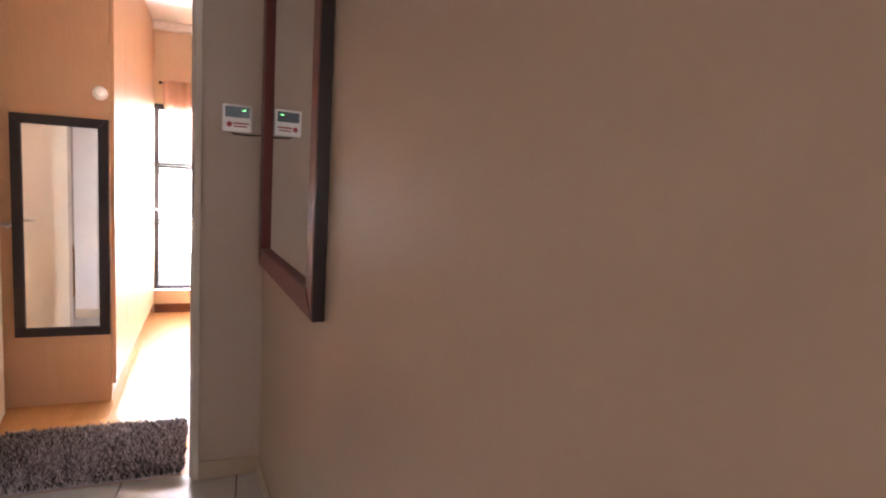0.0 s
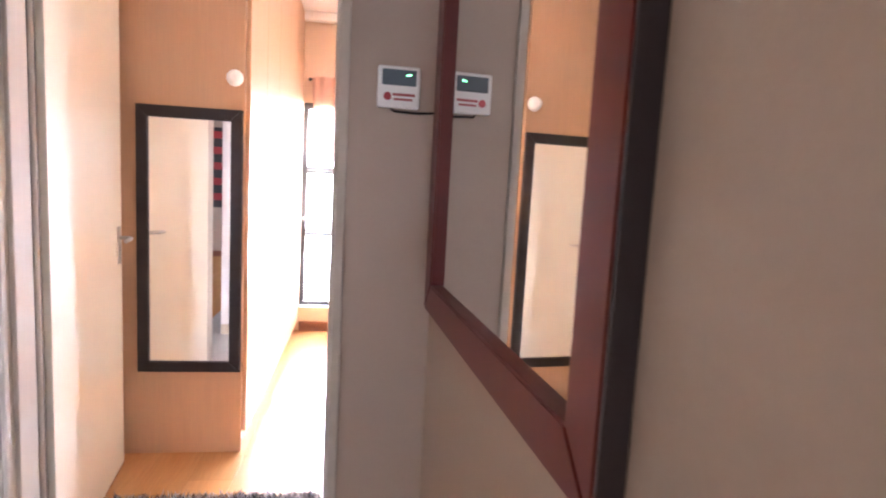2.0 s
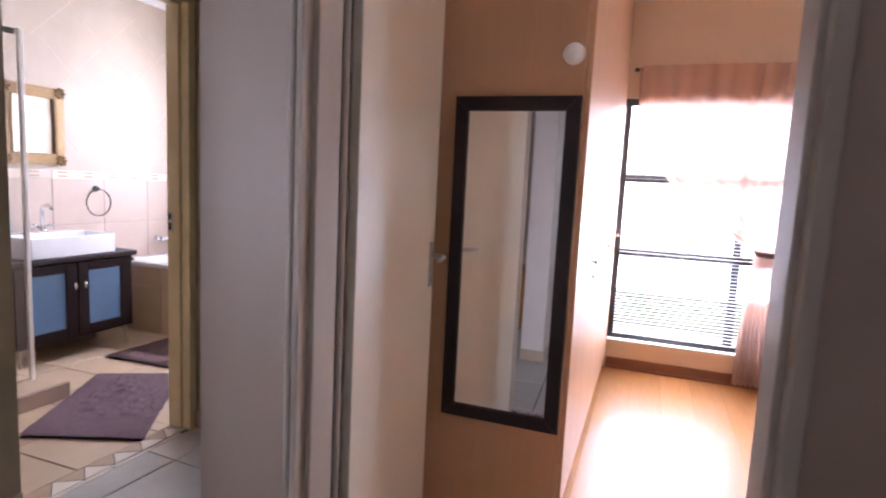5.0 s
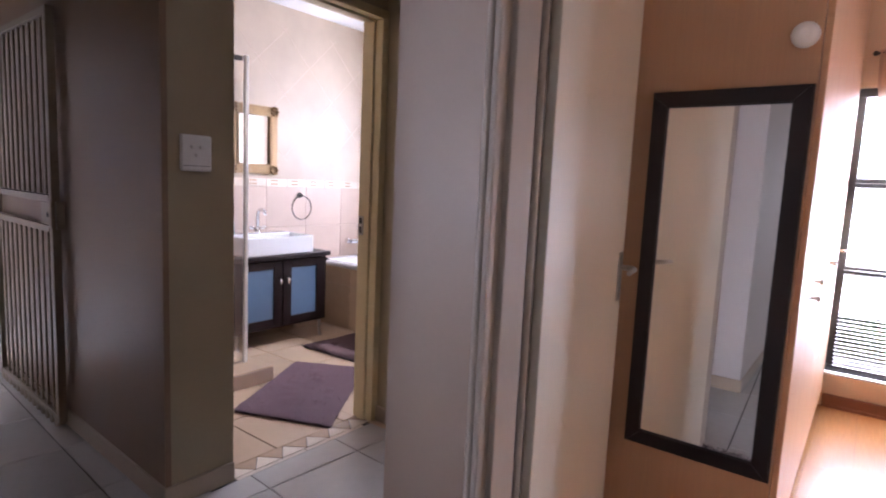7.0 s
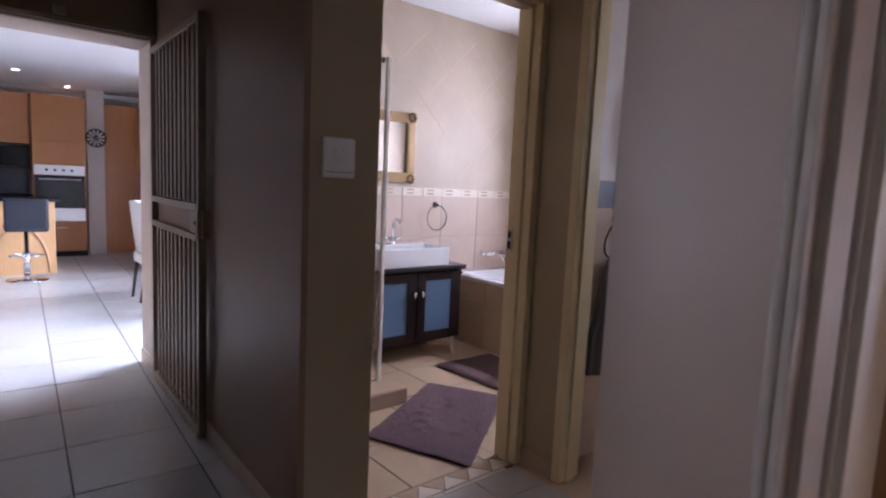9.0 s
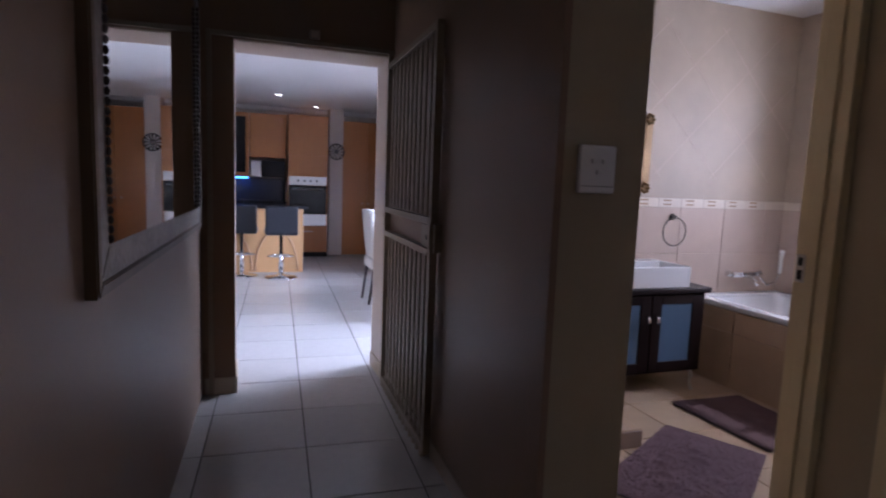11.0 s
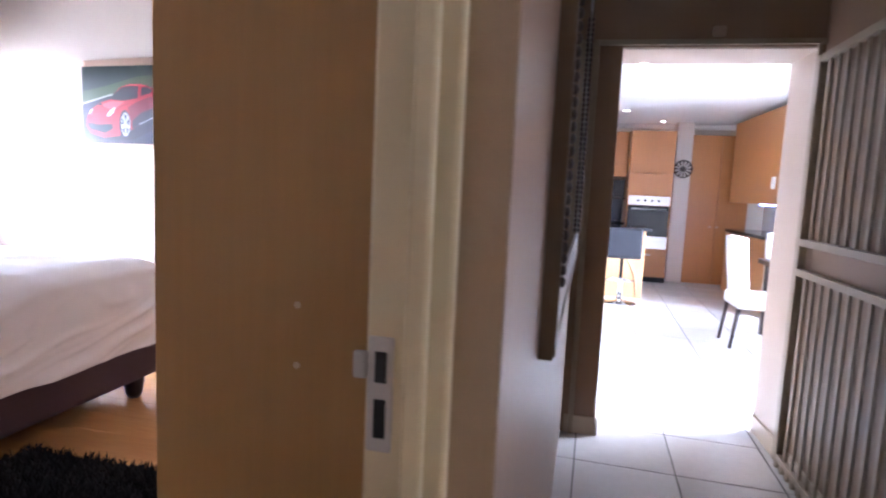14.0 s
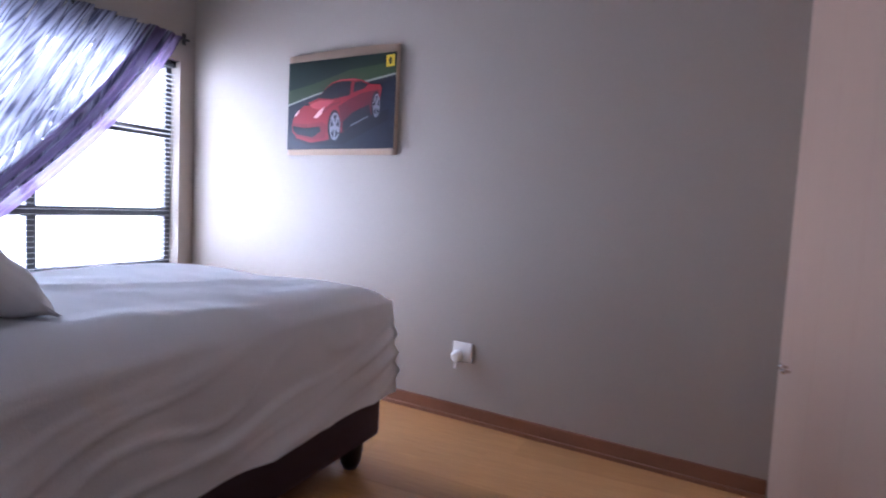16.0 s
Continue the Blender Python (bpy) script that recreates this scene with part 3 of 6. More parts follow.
floor_kitchen_2 = slab("floor_kitchen_2", -10.6, -4.6, -1.2, 1.68, TILE, 0.0, "pale grey tiled kitchen floor")
lay_tiles(floor_bathroom, -3.55, XB - 0.1, 3.9, YNB, XB - 0.1, 3.4, 0.42, BATHTILE)
lay_tiles(floor_bathroom_2, -3.55, XB - 0.1, 2.98, 3.9, XB - 0.1, 3.4, 0.42, BATHTILE)


def clip_poly(pts, axis, limit, keep_above):
    """Cuts a convex outline at one side of a stretch of floor."""
    out = []
    for a, b in zip(pts, pts[1:] + pts[:1]):
        ia, ib = ((a[axis] >= limit), (b[axis] >= limit)) if keep_above else ((a[axis] <= limit), (b[axis] <= limit))
        if ia:
            out.append(a)
        if ia != ib:
            k = (limit - a[axis]) / (b[axis] - a[axis])
            out.append((a[0] + k * (b[0] - a[0]), a[1] + k * (b[1] - a[1])))
    return out


def lay_turned_tiles(parent, x0, x1, y0, y1, gap=0.006, t=0.006):
    """Square tiles on a grid that is turned a little, cut at the edges of the stretch."""
    c, n = math.cos(TURN), math.sin(TURN)
    whole = None
    reach = int(8.5 / TS)
    for i in range(-reach - 9, reach + 3):
        for j in range(-reach, reach + 1):
            u, w, g = i * TS, j * TS, gap / 2
            square = [(T0X + c * a - n * b, T0Y + n * a + c * b) for a, b in ((u + g, w + g), (u + TS - g, w + g), (u + TS - g, w + TS - g), (u + g, w + TS - g))]
            cut = square
            for axis, limit, above in ((0, x0, True), (0, x1, False), (1, y0, True), (1, y1, False)):
                cut = clip_poly(cut, axis, limit, above) if len(cut) > 2 else cut
            if len(cut) < 3 or max(p[0] for p in cut) - min(p[0] for p in cut) < 0.01 or max(p[1] for p in cut) - min(p[1] for p in cut) < 0.01:
                continue
            if cut == square and whole is not None:
                ob = new("tile", whole)
                ob.matrix_basis = pose(*square[0], 0, 0, 0, math.degrees(TURN))
                ob.parent = parent
                continue
            if cut == square:
                whole = tile_mesh("tile", TS - gap, TS - gap, TILE)
                ob = new("tile", whole)
                ob.matrix_basis = pose(*square[0], 0, 0, 0, math.degrees(TURN))
            else:
                bm = B()
                low, high = [[bm.verts.new((p[0], p[1], z)) for p in cut] for z in (-t, 0.0)]
                bm.faces.new(high)
                for k in range(len(cut)):
                    bm.faces.new((low[k], low[(k + 1) % len(cut)], high[(k + 1) % len(cut)], high[k]))
                ob = mesh_object("tile", bm, TILE)
            ob.parent = parent


lay_turned_tiles(floor_hall, -0.6, 1.2, -3.1, 2.80)
lay_turned_tiles(floor_corridor, -3.9, -0.6, 1.68, 3.0)
lay_turned_tiles(floor_corridor, XB + 0.02, -0.6, 3.0, 3.899)
lay_turned_tiles(floor_kitchen, -10.35, -3.9, 1.68, 5.4)
lay_planks(floor_bedroom, -0.36, 2.6, 2.80, 6.03, 0.19, 1.28)
lay_planks(floor_second_bedroom, -4.55, -0.6, -2.86, 1.68, 0.19, 1.28, "y")


# ---- first hall ----
def picture_frame(parent, x0, x1, z0, z1, w, d, mat, name="frame"):
    """Four mitred rails round an opening in the plane y = 0, proud by d towards -y."""
    for n, q in (("bottom", [(x0, z0), (x1, z0), (x1 - w, z0 + w), (x0 + w, z0 + w)]), ("top", [(x0, z1), (x0 + w, z1 - w), (x1 - w, z1 - w), (x1, z1)]),
                 ("left", [(x0, z0), (x0 + w, z0 + w), (x0 + w, z1 - w), (x0, z1)]), ("right", [(x1, z0), (x1, z1), (x1 - w, z1 - w), (x1 - w, z0 + w)])):
        bm = B()
        f = bm.faces.new([bm.verts.new((x, -d, z)) for x, z in q])
        bmesh.ops.recalc_face_normals(bm, faces=[f])
        r = bmesh.ops.extrude_face_region(bm, geom=[f])
        for v in r["geom"]:
            if isinstance(v, bmesh.types.BMVert):
                v.co.y = -0.001
        bmesh.ops.recalc_face_normals(bm, faces=bm.faces[:])
        bmesh.ops.bevel(bm, geom=[e for e in bm.edges if all(abs(v.co.y + d) < 1e-4 for v in e.verts)], offset=min(0.004, d / 4), segments=2, affect="EDGES")
        part(name + "_rail", bm, mat, parent)


hall_mirror = thing("hall_mirror", "large wall mirror in a flat mahogany frame", "mirror", (XE, YP, 0), -90 + math.degrees(SKEW_2))
picture_frame(hall_mirror, 0.10, 1.11, 0.985, 2.42, 0.078, 0.035, MAHOGANY)
# Near-black strip paints the shade on the frame's near side.
part("edge_strip", rb(B(), 1.1105, 1.116, -0.034, -0.001, 0.986, 2.419, r=0.001), ESPRESSO, hall_mirror, "almost black strip for the shaded outer edge")
part("glass", bx(B(), 0.174, 1.036, -0.016, -0.008, 1.059, 2.346), MIRROR, hall_mirror, "clear mirror glass")

keypad = thing("alarm_keypad", "white alarm keypad with a grey display and small green digits", "keypad", (0.752, YP, 1.532), 0)
part("case", rb(B(), 0, 0.118, -0.026, 0, 0, 0.113, r=0.006), PLASTIC, keypad)
part("display", rb(B(), 0.012, 0.106, -0.0285, -0.024, 0.06, 0.103, r=0.002), material("keypad_display", (0.10, 0.13, 0.15), 0.2), keypad, "blue-grey display")
part("digits", rb(bx(B(), 0.078, 0.084, -0.0292, -0.0286, 0.086, 0.089), 0.085, 0.092, -0.0292, -0.0286, 0.087, 0.091, r=0.0005), glow_material("green_digits", (0.2, 1.0, 0.3), 2.0), keypad, "glowing green digits")
part("badge", lathe(B(), [(0.011, 0), (0.011, 0.001)], n=16), material("red_ink", (0.45, 0.06, 0.07), 0.5), keypad, "round red badge").matrix_basis = pose(0.028, -0.0262, 0.030, 90, 0, 0)
part("printed_bar", rb(bx(B(), 0.042, 0.104, -0.0268, -0.0262, 0.032, 0.039), 0.045, 0.098, -0.0268, -0.0262, 0.020, 0.026, r=0.0005), material("red_print", (0.42, 0.10, 0.10), 0.5), keypad, "two rows of unreadable red print")
solid("cable", tube(B(), [(0.79, YP - 0.006, 1.533), (0.80, YP - 0.008, 1.524), (0.86, YP - 0.006, 1.522), (0.925, YP - 0.004, 1.527)], 0.003, 6), BLACK, "thin dark cable under the keypad", "cable")

# what the tall mirror shows of the far end of the hall
win6 = thing("window_6", "dark aluminium window in the hall's side wall", "window", (1.22, -1.4, 0), 90, kind="structure")
for b in ((-0.8, 0.8, 0.35, 0.4), (-0.8, 0.8, 1.95, 2.0), (-0.8, -0.75, 0.4, 1.95), (0.75, 0.8, 0.4, 1.95), (-0.025, 0.025, 0.4, 1.95)):
    part("window_frame", rb(B(), b[0], b[1], -0.03, 0.03, b[2], b[3], r=0.004), DARKMETAL, win6)
for a, b in ((-0.75, -0.025), (0.025, 0.75)):
    part("pane", bx(B(), a, b, -0.003, 0.003, 0.4, 1.95), GLASS, win6).visible_shadow = False
cab = thing("hall_cabinet", "dark wooden cabinet at the far end of the hall", "cabinet", (-0.02, -2.85, 0))
part("body", rb(B(), -0.18, 0.45, -0.2, 0.2, 0.06, 0.78, r=0.006), WENGE, cab)
part("plinth", bx(B(), -0.16, 0.43, -0.18, 0.18, 0, 0.06), WENGE, cab)
solid("cushion", rb(B(), -0.12, 0.25, -2.98, -2.75, 0.782, 0.90, r=0.04, seg=3), material("red_cloth", (0.35, 0.02, 0.02), 0.8, grain=0.1, scale=90, bump=0.3), "red cloth cushion on the dark cabinet", "cushion")


# ---- first bedroom ----
def bar_handle(parent, x, y, z, n):
    """Small chrome knob on a stem; n is the way it points."""
    a = Vector((x, y, z))
    d = Vector(n)
    part("knob", tube(B(), [a, a + d * 0.012, a + d * 0.016, a + d * 0.024, a + d * 0.03], [0.005, 0.005, 0.011, 0.013, 0.006], 10), CHROME, parent, "small chrome knob")


ward = thing("wardrobe", "tall built-in wardrobe of orange beech with plain doors", "wardrobe", (-0.355, 3.80, 0))
part("end_panel", rb(B(), 0, 0.54, 0, 0.018, 0.0, H - 0.005, r=0.002), BEECH, ward)
part("plinth", bx(B(), 0.0, 0.52, 0.018, 2.228, 0, 0.09), BEECH, ward)
part("back", bx(B(), 0, 0.54, 0.018, 2.228, 0.09, H - 0.005), BEECH, ward)
for i in range(5):
    y0 = 0.022 + i * 0.4415
    d = part("door", rb(B(), 0.541, 0.560, y0, y0 + 0.4375, 0.095, H - 0.01, r=0.002), BEECH, ward)
    bar_handle(d, 0.560, y0 + (0.40 if i % 2 == 0 else 0.04), 0.98 if i else 0.93, (1, 0, 0))

tall = thing("tall_mirror", "tall narrow mirror in a flat espresso frame on the wardrobe end", "mirror", (-0.27, 3.80, 0))
picture_frame(tall, 0, 0.452, 0.40, 1.607, 0.052, 0.02, ESPRESSO)
part("glass", bx(B(), 0.048, 0.404, -0.012, -0.006, 0.448, 1.559), MIRROR, tall, "clear mirror glass")

alarm = thing("alarm_sensor", "round white plastic alarm sensor on the wardrobe end", "sensor", (0.142, 3.80, 1.748))
part("case", tube(B(), [(0, 0, 0), (0, -0.012, 0), (0, -0.024, 0), (0, -0.032, 0), (0, -0.036, 0)], [0.034, 0.034, 0.031, 0.024, 0.012], 24), PLASTIC, alarm)
part("base_ring", tube(B(), [(0, 0.0005, 0), (0, -0.006, 0)], 0.037, 24), PLASTIC, alarm)


def casement(name, x0, x1, z0, z1, y, bars, mull, label):
    """Dark aluminium window set in a wall that runs along x; bars are heights, mull are places of uprights."""
    w = thing(name, label, "window", (0, y, 0), kind="structure")
    bm = B()
    for b in ((x0, x1, z0, z0 + 0.05), (x0, x1, z1 - 0.05, z1), (x0, x0 + 0.045, z0 + 0.05, z1 - 0.05), (x1 - 0.045, x1, z0 + 0.05, z1 - 0.05)):
        rb(bm, b[0], b[1], -0.03, 0.03, b[2], b[3], r=0.004)
    part("window_frame", bm, DARKMETAL, w, "dark bronze aluminium frame")
    for m in mull:
        part("mullion", rb(B(), m - 0.028, m + 0.028, -0.032, 0.032, z0 + 0.05, z1 - 0.05, r=0.004), DARKMETAL, w)
    for b in bars:
        part("transom", rb(B(), x0 + 0.045, x1 - 0.045, -0.034, 0.034, b - 0.032, b + 0.032, r=0.004), DARKMETAL, w)
    xs = [x0 + 0.045] + sorted(mull) + [x1 - 0.045]
    zs = [z0 + 0.05] + sorted(bars) + [z1 - 0.05]
    for a, b in zip(xs, xs[1:]):
        for c, d in zip(zs, zs[1:]):
            p = part("pane", bx(B(), a, b, -0.003, 0.003, c, d), GLASS, w)
            p.visible_shadow = False
    return w


win1 = casement("window_1", 0.2, 1.8, 0.2, 1.95, 6.12, [0.855, 1.39], [1.01], "tall dark aluminium window with three rows of panes")
part("window_sill", rb(B(), 0.2, 1.8, -0.085, -0.031, 0.2, 0.212, r=0.003), WHITE, win1, "white painted sill")


def blind(x0, x1, y, z0, z1, step, label):
    b = thing("venetian_blind", label, "blind", (0, y, 0))
    part("head_rail", rb(B(), x0, x1, -0.028, 0.02, z1 - 0.045, z1, r=0.003), DARKMETAL, b, "dark head rail")
    me = None
    n = int((z1 - 0.06 - z0) / step)
    for i in range(n):
        if me is None:
            first = part("slat", rb(B(), x0 + 0.004, x1 - 0.004, -0.011, 0.011, -0.0006, 0.0006, r=0.0004, seg=1), BLIND, b)
            me = first.data
            ob = first
        else:
            ob = new("slat", me)
            ob.parent = b
        ob.matrix_basis = pose(0, 0, z0 + 0.02 + i * step, 4, 0, 0)
    for x in (x0 + 0.02, x1 - 0.02):
        part("cord", tube(B(), [(x, -0.012, z0), (x, -0.012, z1 - 0.04)], 0.001, 5), DARKMETAL, b)
    return b


blind(0.235, 1.77, 6.055, 0.24, 1.935, 0.024, "open white slatted blind with a dark head rail in the window")

rod = thing("curtain_rod", "thin dark metal curtain rod with a ball end above the window", "curtain rod", (0.26, 5.97, 2.125))
part("pole", tube(B(), [(0, 0, 0), (1.8, 0, 0)], 0.009, 10), DARKMETAL, rod)
part("finial", lathe(B(), [(0.0, -0.016), (0.012, -0.010), (0.016, 0), (0.012, 0.010), (0.0, 0.016)], n=12), DARKMETAL, rod)
for x in (0.05, 1.75):
    part("bracket", rb(B(), x - 0.006, x + 0.006, 0, 0.06, -0.008, 0.008, r=0.002), DARKMETAL, rod)


def peach_curtain(u, v):
    """Gathered at the top, swept to a tie at the side and hanging below it."""
    top, tie, foot = 2.14, 0.93, 0.03
    z = top + (foot - top) * v
    if z > tie:
        k = (top - z) / (top - tie)
        left = 0.28 + (1.10 - 0.28) * (k ** 2.6)
        right = 2.0 + (1.24 - 2.0) * k ** 1.5
    else:
        k = (tie - z) / (tie - foot)
        left = 1.10 - 0.06 * math.sin(k * 1.6)
        right = 1.24 + 0.16 * k
    x = left + (right - left) * u
    fold = 0.022 * math.sin(u * 70 + 1.5 * math.sin(3 * v)) * (0.5 + 0.5 * min(1, 4 * v))
    return (x, 5.955 + fold + 0.012 * math.sin(9 * u + 5 * v), z)


solid("curtain", sheet(B(), 150, 60, peach_curtain), PEACH_DRAPE, "sheer peach curtain tied back beside the window", "curtain")
valance = solid("valance", sheet(B(), 120, 12, lambda u, v: (0.30 + 1.72 * u, 5.935 + 0.012 * math.sin(u * 95 + 0.6 * math.sin(9 * u)), 2.145 - 0.21 * v - 0.02 * v * math.sin(u * 21))), PEACH_SHEER, "short gathered peach valance on the rod", "curtain")
solid("tieback", tube(B(), [(1.10, 5.96, 0.93), (1.12, 5.92, 0.925), (1.18, 5.915, 0.92), (1.25, 5.95, 0.925), (1.24, 6.0, 0.93)], 0.018, 8), material("brown_braid", (0.18, 0.11, 0.08), 0.9, grain=0.2, scale=120, bump=0.4), "brown cloth tieback round the peach curtain", "tieback")


def shag(name, x0, x1, y0, y1, mat, label, n, tall_, lean):
    """A rug: backing, and thousands of short leaning tufts."""
    rug = thing(name, label, "rug", ((x0 + x1) / 2, (y0 + y1) / 2, 0))
    hx, hy = (x1 - x0) / 2, (y1 - y0) / 2
    part("backing", rb(B(), -hx, hx, -hy, hy, 0.001, 0.014, r=0.005), mat, rug)
    rng = random.Random(5)
    verts, faces = [], []
    for i in range(n):
        x, y = rng.uniform(-hx, hx), rng.uniform(-hy, hy)
        a = rng.uniform(0, 6.283)
        h, w = tall_ * rng.uniform(0.6, 1.15), rng.uniform(0.002, 0.0045)
        l = lean * rng.uniform(0.2, 1.0)
        b = rng.uniform(0, 6.283)
        c, s_ = math.cos(a) * w, math.sin(a) * w
        k = len(verts)
        dx, dy = math.cos(b) * l, math.sin(b) * l
        verts += [(x - c, y - s_, 0.012), (x + c, y + s_, 0.012), (x + c + dx * 0.5, y + s_ + dy * 0.5, 0.012 + h * 0.6), (x - c + dx * 0.5, y - s_ + dy * 0.5, 0.012 + h * 0.6), (x + dx, y + dy, 0.012 + h)]
        faces += [(k, k + 1, k + 2, k + 3), (k + 3, k + 2, k + 4)]
    me = bpy.data.meshes.new("pile")
    me.from_pydata(verts, [], faces)
    me.materials.append(mat)
    ob = new("pile", me)
    ob.parent = rug
    tagged(ob, "deep uneven shag pile", kind="stuff")
    return rug


def tuft_material(name, dark, light, rough=0.9):
    m = material(name, light, rough)
    tree = m.node_tree
    geo = tree.nodes.new("ShaderNodeNewGeometry")
    ramp = tree.nodes.new("ShaderNodeValToRGB")
    ramp.color_ramp.elements[0].color, ramp.color_ramp.elements[1].color = (*dark, 1), (*light, 1)
    ramp.color_ramp.elements[0].position, ramp.color_ramp.elements[1].position = 0.25, 0.8
    tree.links.new(geo.outputs["Random Per Island"], ramp.inputs[0])
    tree.links.new(ramp.outputs[0], tree.nodes["Principled BSDF"].inputs["Base Color"])
    return m


shag("door_rug", -0.20, 0.60, 2.80, 3.34, tuft_material("brown_grey_tufts", (0.03, 0.022, 0.022), (0.55, 0.47, 0.45)), "brown and grey shag rug inside the bedroom door", 24000, 0.045, 0.04)


# ---- corridor ----
gate = thing("security_gate", "cream steel security gate folded back along the corridor wall", "gate", (-3.705, 2.862, 0), -1.9)
GW = 1.03
for nm, b in (("stile", (0, 0.035, -0.018, 0.018, 0.03, 1.99)), ("stile", (GW - 0.035, GW, -0.018, 0.018, 0.03, 1.99)), ("rail", (0.035, GW - 0.035, -0.016, 0.016, 1.955, 1.99)), ("rail", (0.035, GW - 0.035, -0.016, 0.016, 0.03, 0.065)),
              ("rail", (0.035, GW - 0.035, -0.02, 0.012, 1.105, 1.138)), ("rail", (0.035, GW - 0.035, -0.02, 0.012, 0.962, 0.995))):
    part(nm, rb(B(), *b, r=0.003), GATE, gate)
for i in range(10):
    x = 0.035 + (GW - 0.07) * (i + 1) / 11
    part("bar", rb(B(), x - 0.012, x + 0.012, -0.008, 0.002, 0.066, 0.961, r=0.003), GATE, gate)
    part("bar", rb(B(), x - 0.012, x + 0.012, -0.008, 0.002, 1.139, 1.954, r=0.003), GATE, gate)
lock = part("lock_box", rb(B(), GW - 0.16, GW - 0.036, -0.016, 0.010, 0.996, 1.104, r=0.003), GATE, gate)
part("keyhole", tube(B(), [(GW - 0.065, -0.0175, 1.045), (GW - 0.065, -0.015, 1.045)], 0.012, 12), BLACK, lock)
part("latch_plate", rb(B(), GW - 0.034, GW - 0.002, -0.021, -0.0185, 0.985, 1.115, r=0.001), GATE, gate)
part("keep", rb(B(), GW + 0.002, GW + 0.022, -0.005, 0.03, 0.98, 1.11, r=0.003), GATE, gate)
for z in (0.25, 1.75):
    part("hinge", tube(B(), [(-0.012, 0, z - 0.04), (-0.012, 0, z + 0.04)], 0.011, 10), GATE, gate)
for i in range(14):
    part("roller", tube(B(), [(0.05 + i * 0.072, -0.02, 0.026), (0.05 + i * 0.072, 0.018, 0.026)], 0.024, 10), GATE, gate)


def switch_plate(at, rz):
    s = thing("light_switch", "white square light switch with three small rockers", "switch", at, rz)
    part("plate", rb(B(), -0.059, 0.059, -0.019, 0, -0.066, 0.066, r=0.008, seg=4), PLASTIC, s)
    for x, z in ((-0.017, 0.022), (0.017, 0.022), (0.0, -0.008)):
        part("rocker", rb(B(), x - 0.008, x + 0.008, -0.027, -0.018, z - 0.006, z + 0.006, r=0.002), PLASTIC, s)
    part("line", rb(B(), -0.052, 0.052, -0.0196, -0.0180, -0.0475, -0.0455, r=0.0004), material("grey_line", (0.2, 0.195, 0.18), 0.5), s)


switch_plate((XB, 2.949, 1.346), 90)

mir = thing("corridor_mirror", "long corridor mirror in a carved silver and brown frame", "mirror", (-1.25, YS - 0.02, 0), 180 - math.degrees(SKEW))
PX0, PX1, PZ0, PZ1 = 0.445, 2.33, 1.008, 2.25
picture_frame(mir, PX0, PX1, PZ0, PZ1, 0.03, 0.03, material("dark_brown_moulding", (0.14, 0.092, 0.05), 0.45, grain=0.25, scale=14, bump=0.15), "outer")
picture_frame(mir, PX0 + 0.0305, PX1 - 0.0305, PZ0 + 0.0305, PZ1 - 0.0305, 0.078, 0.026, SILVERED, "inner")
part("glass", bx(B(), PX0 + 0.105, PX1 - 0.105, -0.02, -0.012, PZ0 + 0.105, PZ1 - 0.105), MIRROR, mir, "clear mirror glass")
me_bead = None
DARK_BEAD = material("dark_brown_bead", (0.05, 0.033, 0.025), 0.5, grain=0.2, scale=40)
for k in range(44):
    t = k / 44
    for x in (PX0 + 0.106, PX1 - 0.106):
        bead_bm = lathe(B(), [(0.0, -0.011), (0.005, -0.008), (0.0075, 0), (0.005, 0.008), (0.0, 0.011)], n=8) if me_bead is None else None
        if bead_bm is not None:
            ob = part("bead", bead_bm, DARK_BEAD, mir)
            me_bead = ob.data
        else:
            ob = new("bead", me_bead)
            ob.parent = mir
        ob.location = (x, -0.03, PZ0 + 0.125 + t * (PZ1 - PZ0 - 0.25))

det = thing("ceiling_detector", "small white sensor above the kitchen doorway", "sensor", (XK, 2.42, 2.12))
part("case", rb(B(), 0, 0.03, -0.03, 0.03, -0.025, 0.025, r=0.01, seg=3), WALL, det)


# ---- second bedroom ----
PALE_BEECH = material("pale_peach_melamine", (0.36, 0.24, 0.165), 0.4, grain=0.04, scale=8, stretch=(18, 18, 0.7))
w2 = thing("wardrobe", "built-in beech wardrobe with a bare end panel beside the door", "wardrobe", (-1.578, 1.035, 0))
part("end_panel", rb(B(), 0, 0.018, 0, 0.547, 0, H - 0.005, r=0.002), TAN, w2)
part("carcass", bx(B(), -2.74, 0, 0.02, 0.54, 0.09, H - 0.005), BEECH, w2)
part("plinth", bx(B(), -2.74, 0, 0.025, 0.54, 0, 0.089), BEECH, w2)
for i in range(6):
    x1 = -0.002 - i * 0.4565
    d = part("door", rb(B(), x1 - 0.4555, x1, 0.0, 0.019, 0.02, H - 0.01, r=0.001), PALE_BEECH, w2)
    bar_handle(d, x1 - (0.42 if i % 2 == 0 else 0.04), 0.0, 0.64, (0, -1, 0)) if i > 3 else None
for z in (1.098, 0.995):
    part("screw_cap", tube(B(), [(0.017, 0.272, z), (0.0195, 0.272, z)], 0.006, 10), material("beige_cap", (0.56, 0.42, 0.27), 0.5), w2, "pale screw cap")

win2 = casement("window_2", -4.36, -2.5, 0.65, 2.16, -2.98, [1.05, 1.63], [-3.40], "dark aluminium window with three rows of panes")
blind(-4.34, -2.52, -2.90, 0.68, 2.15, 0.033, "open slatted blind with a dark head rail behind the voile curtain")

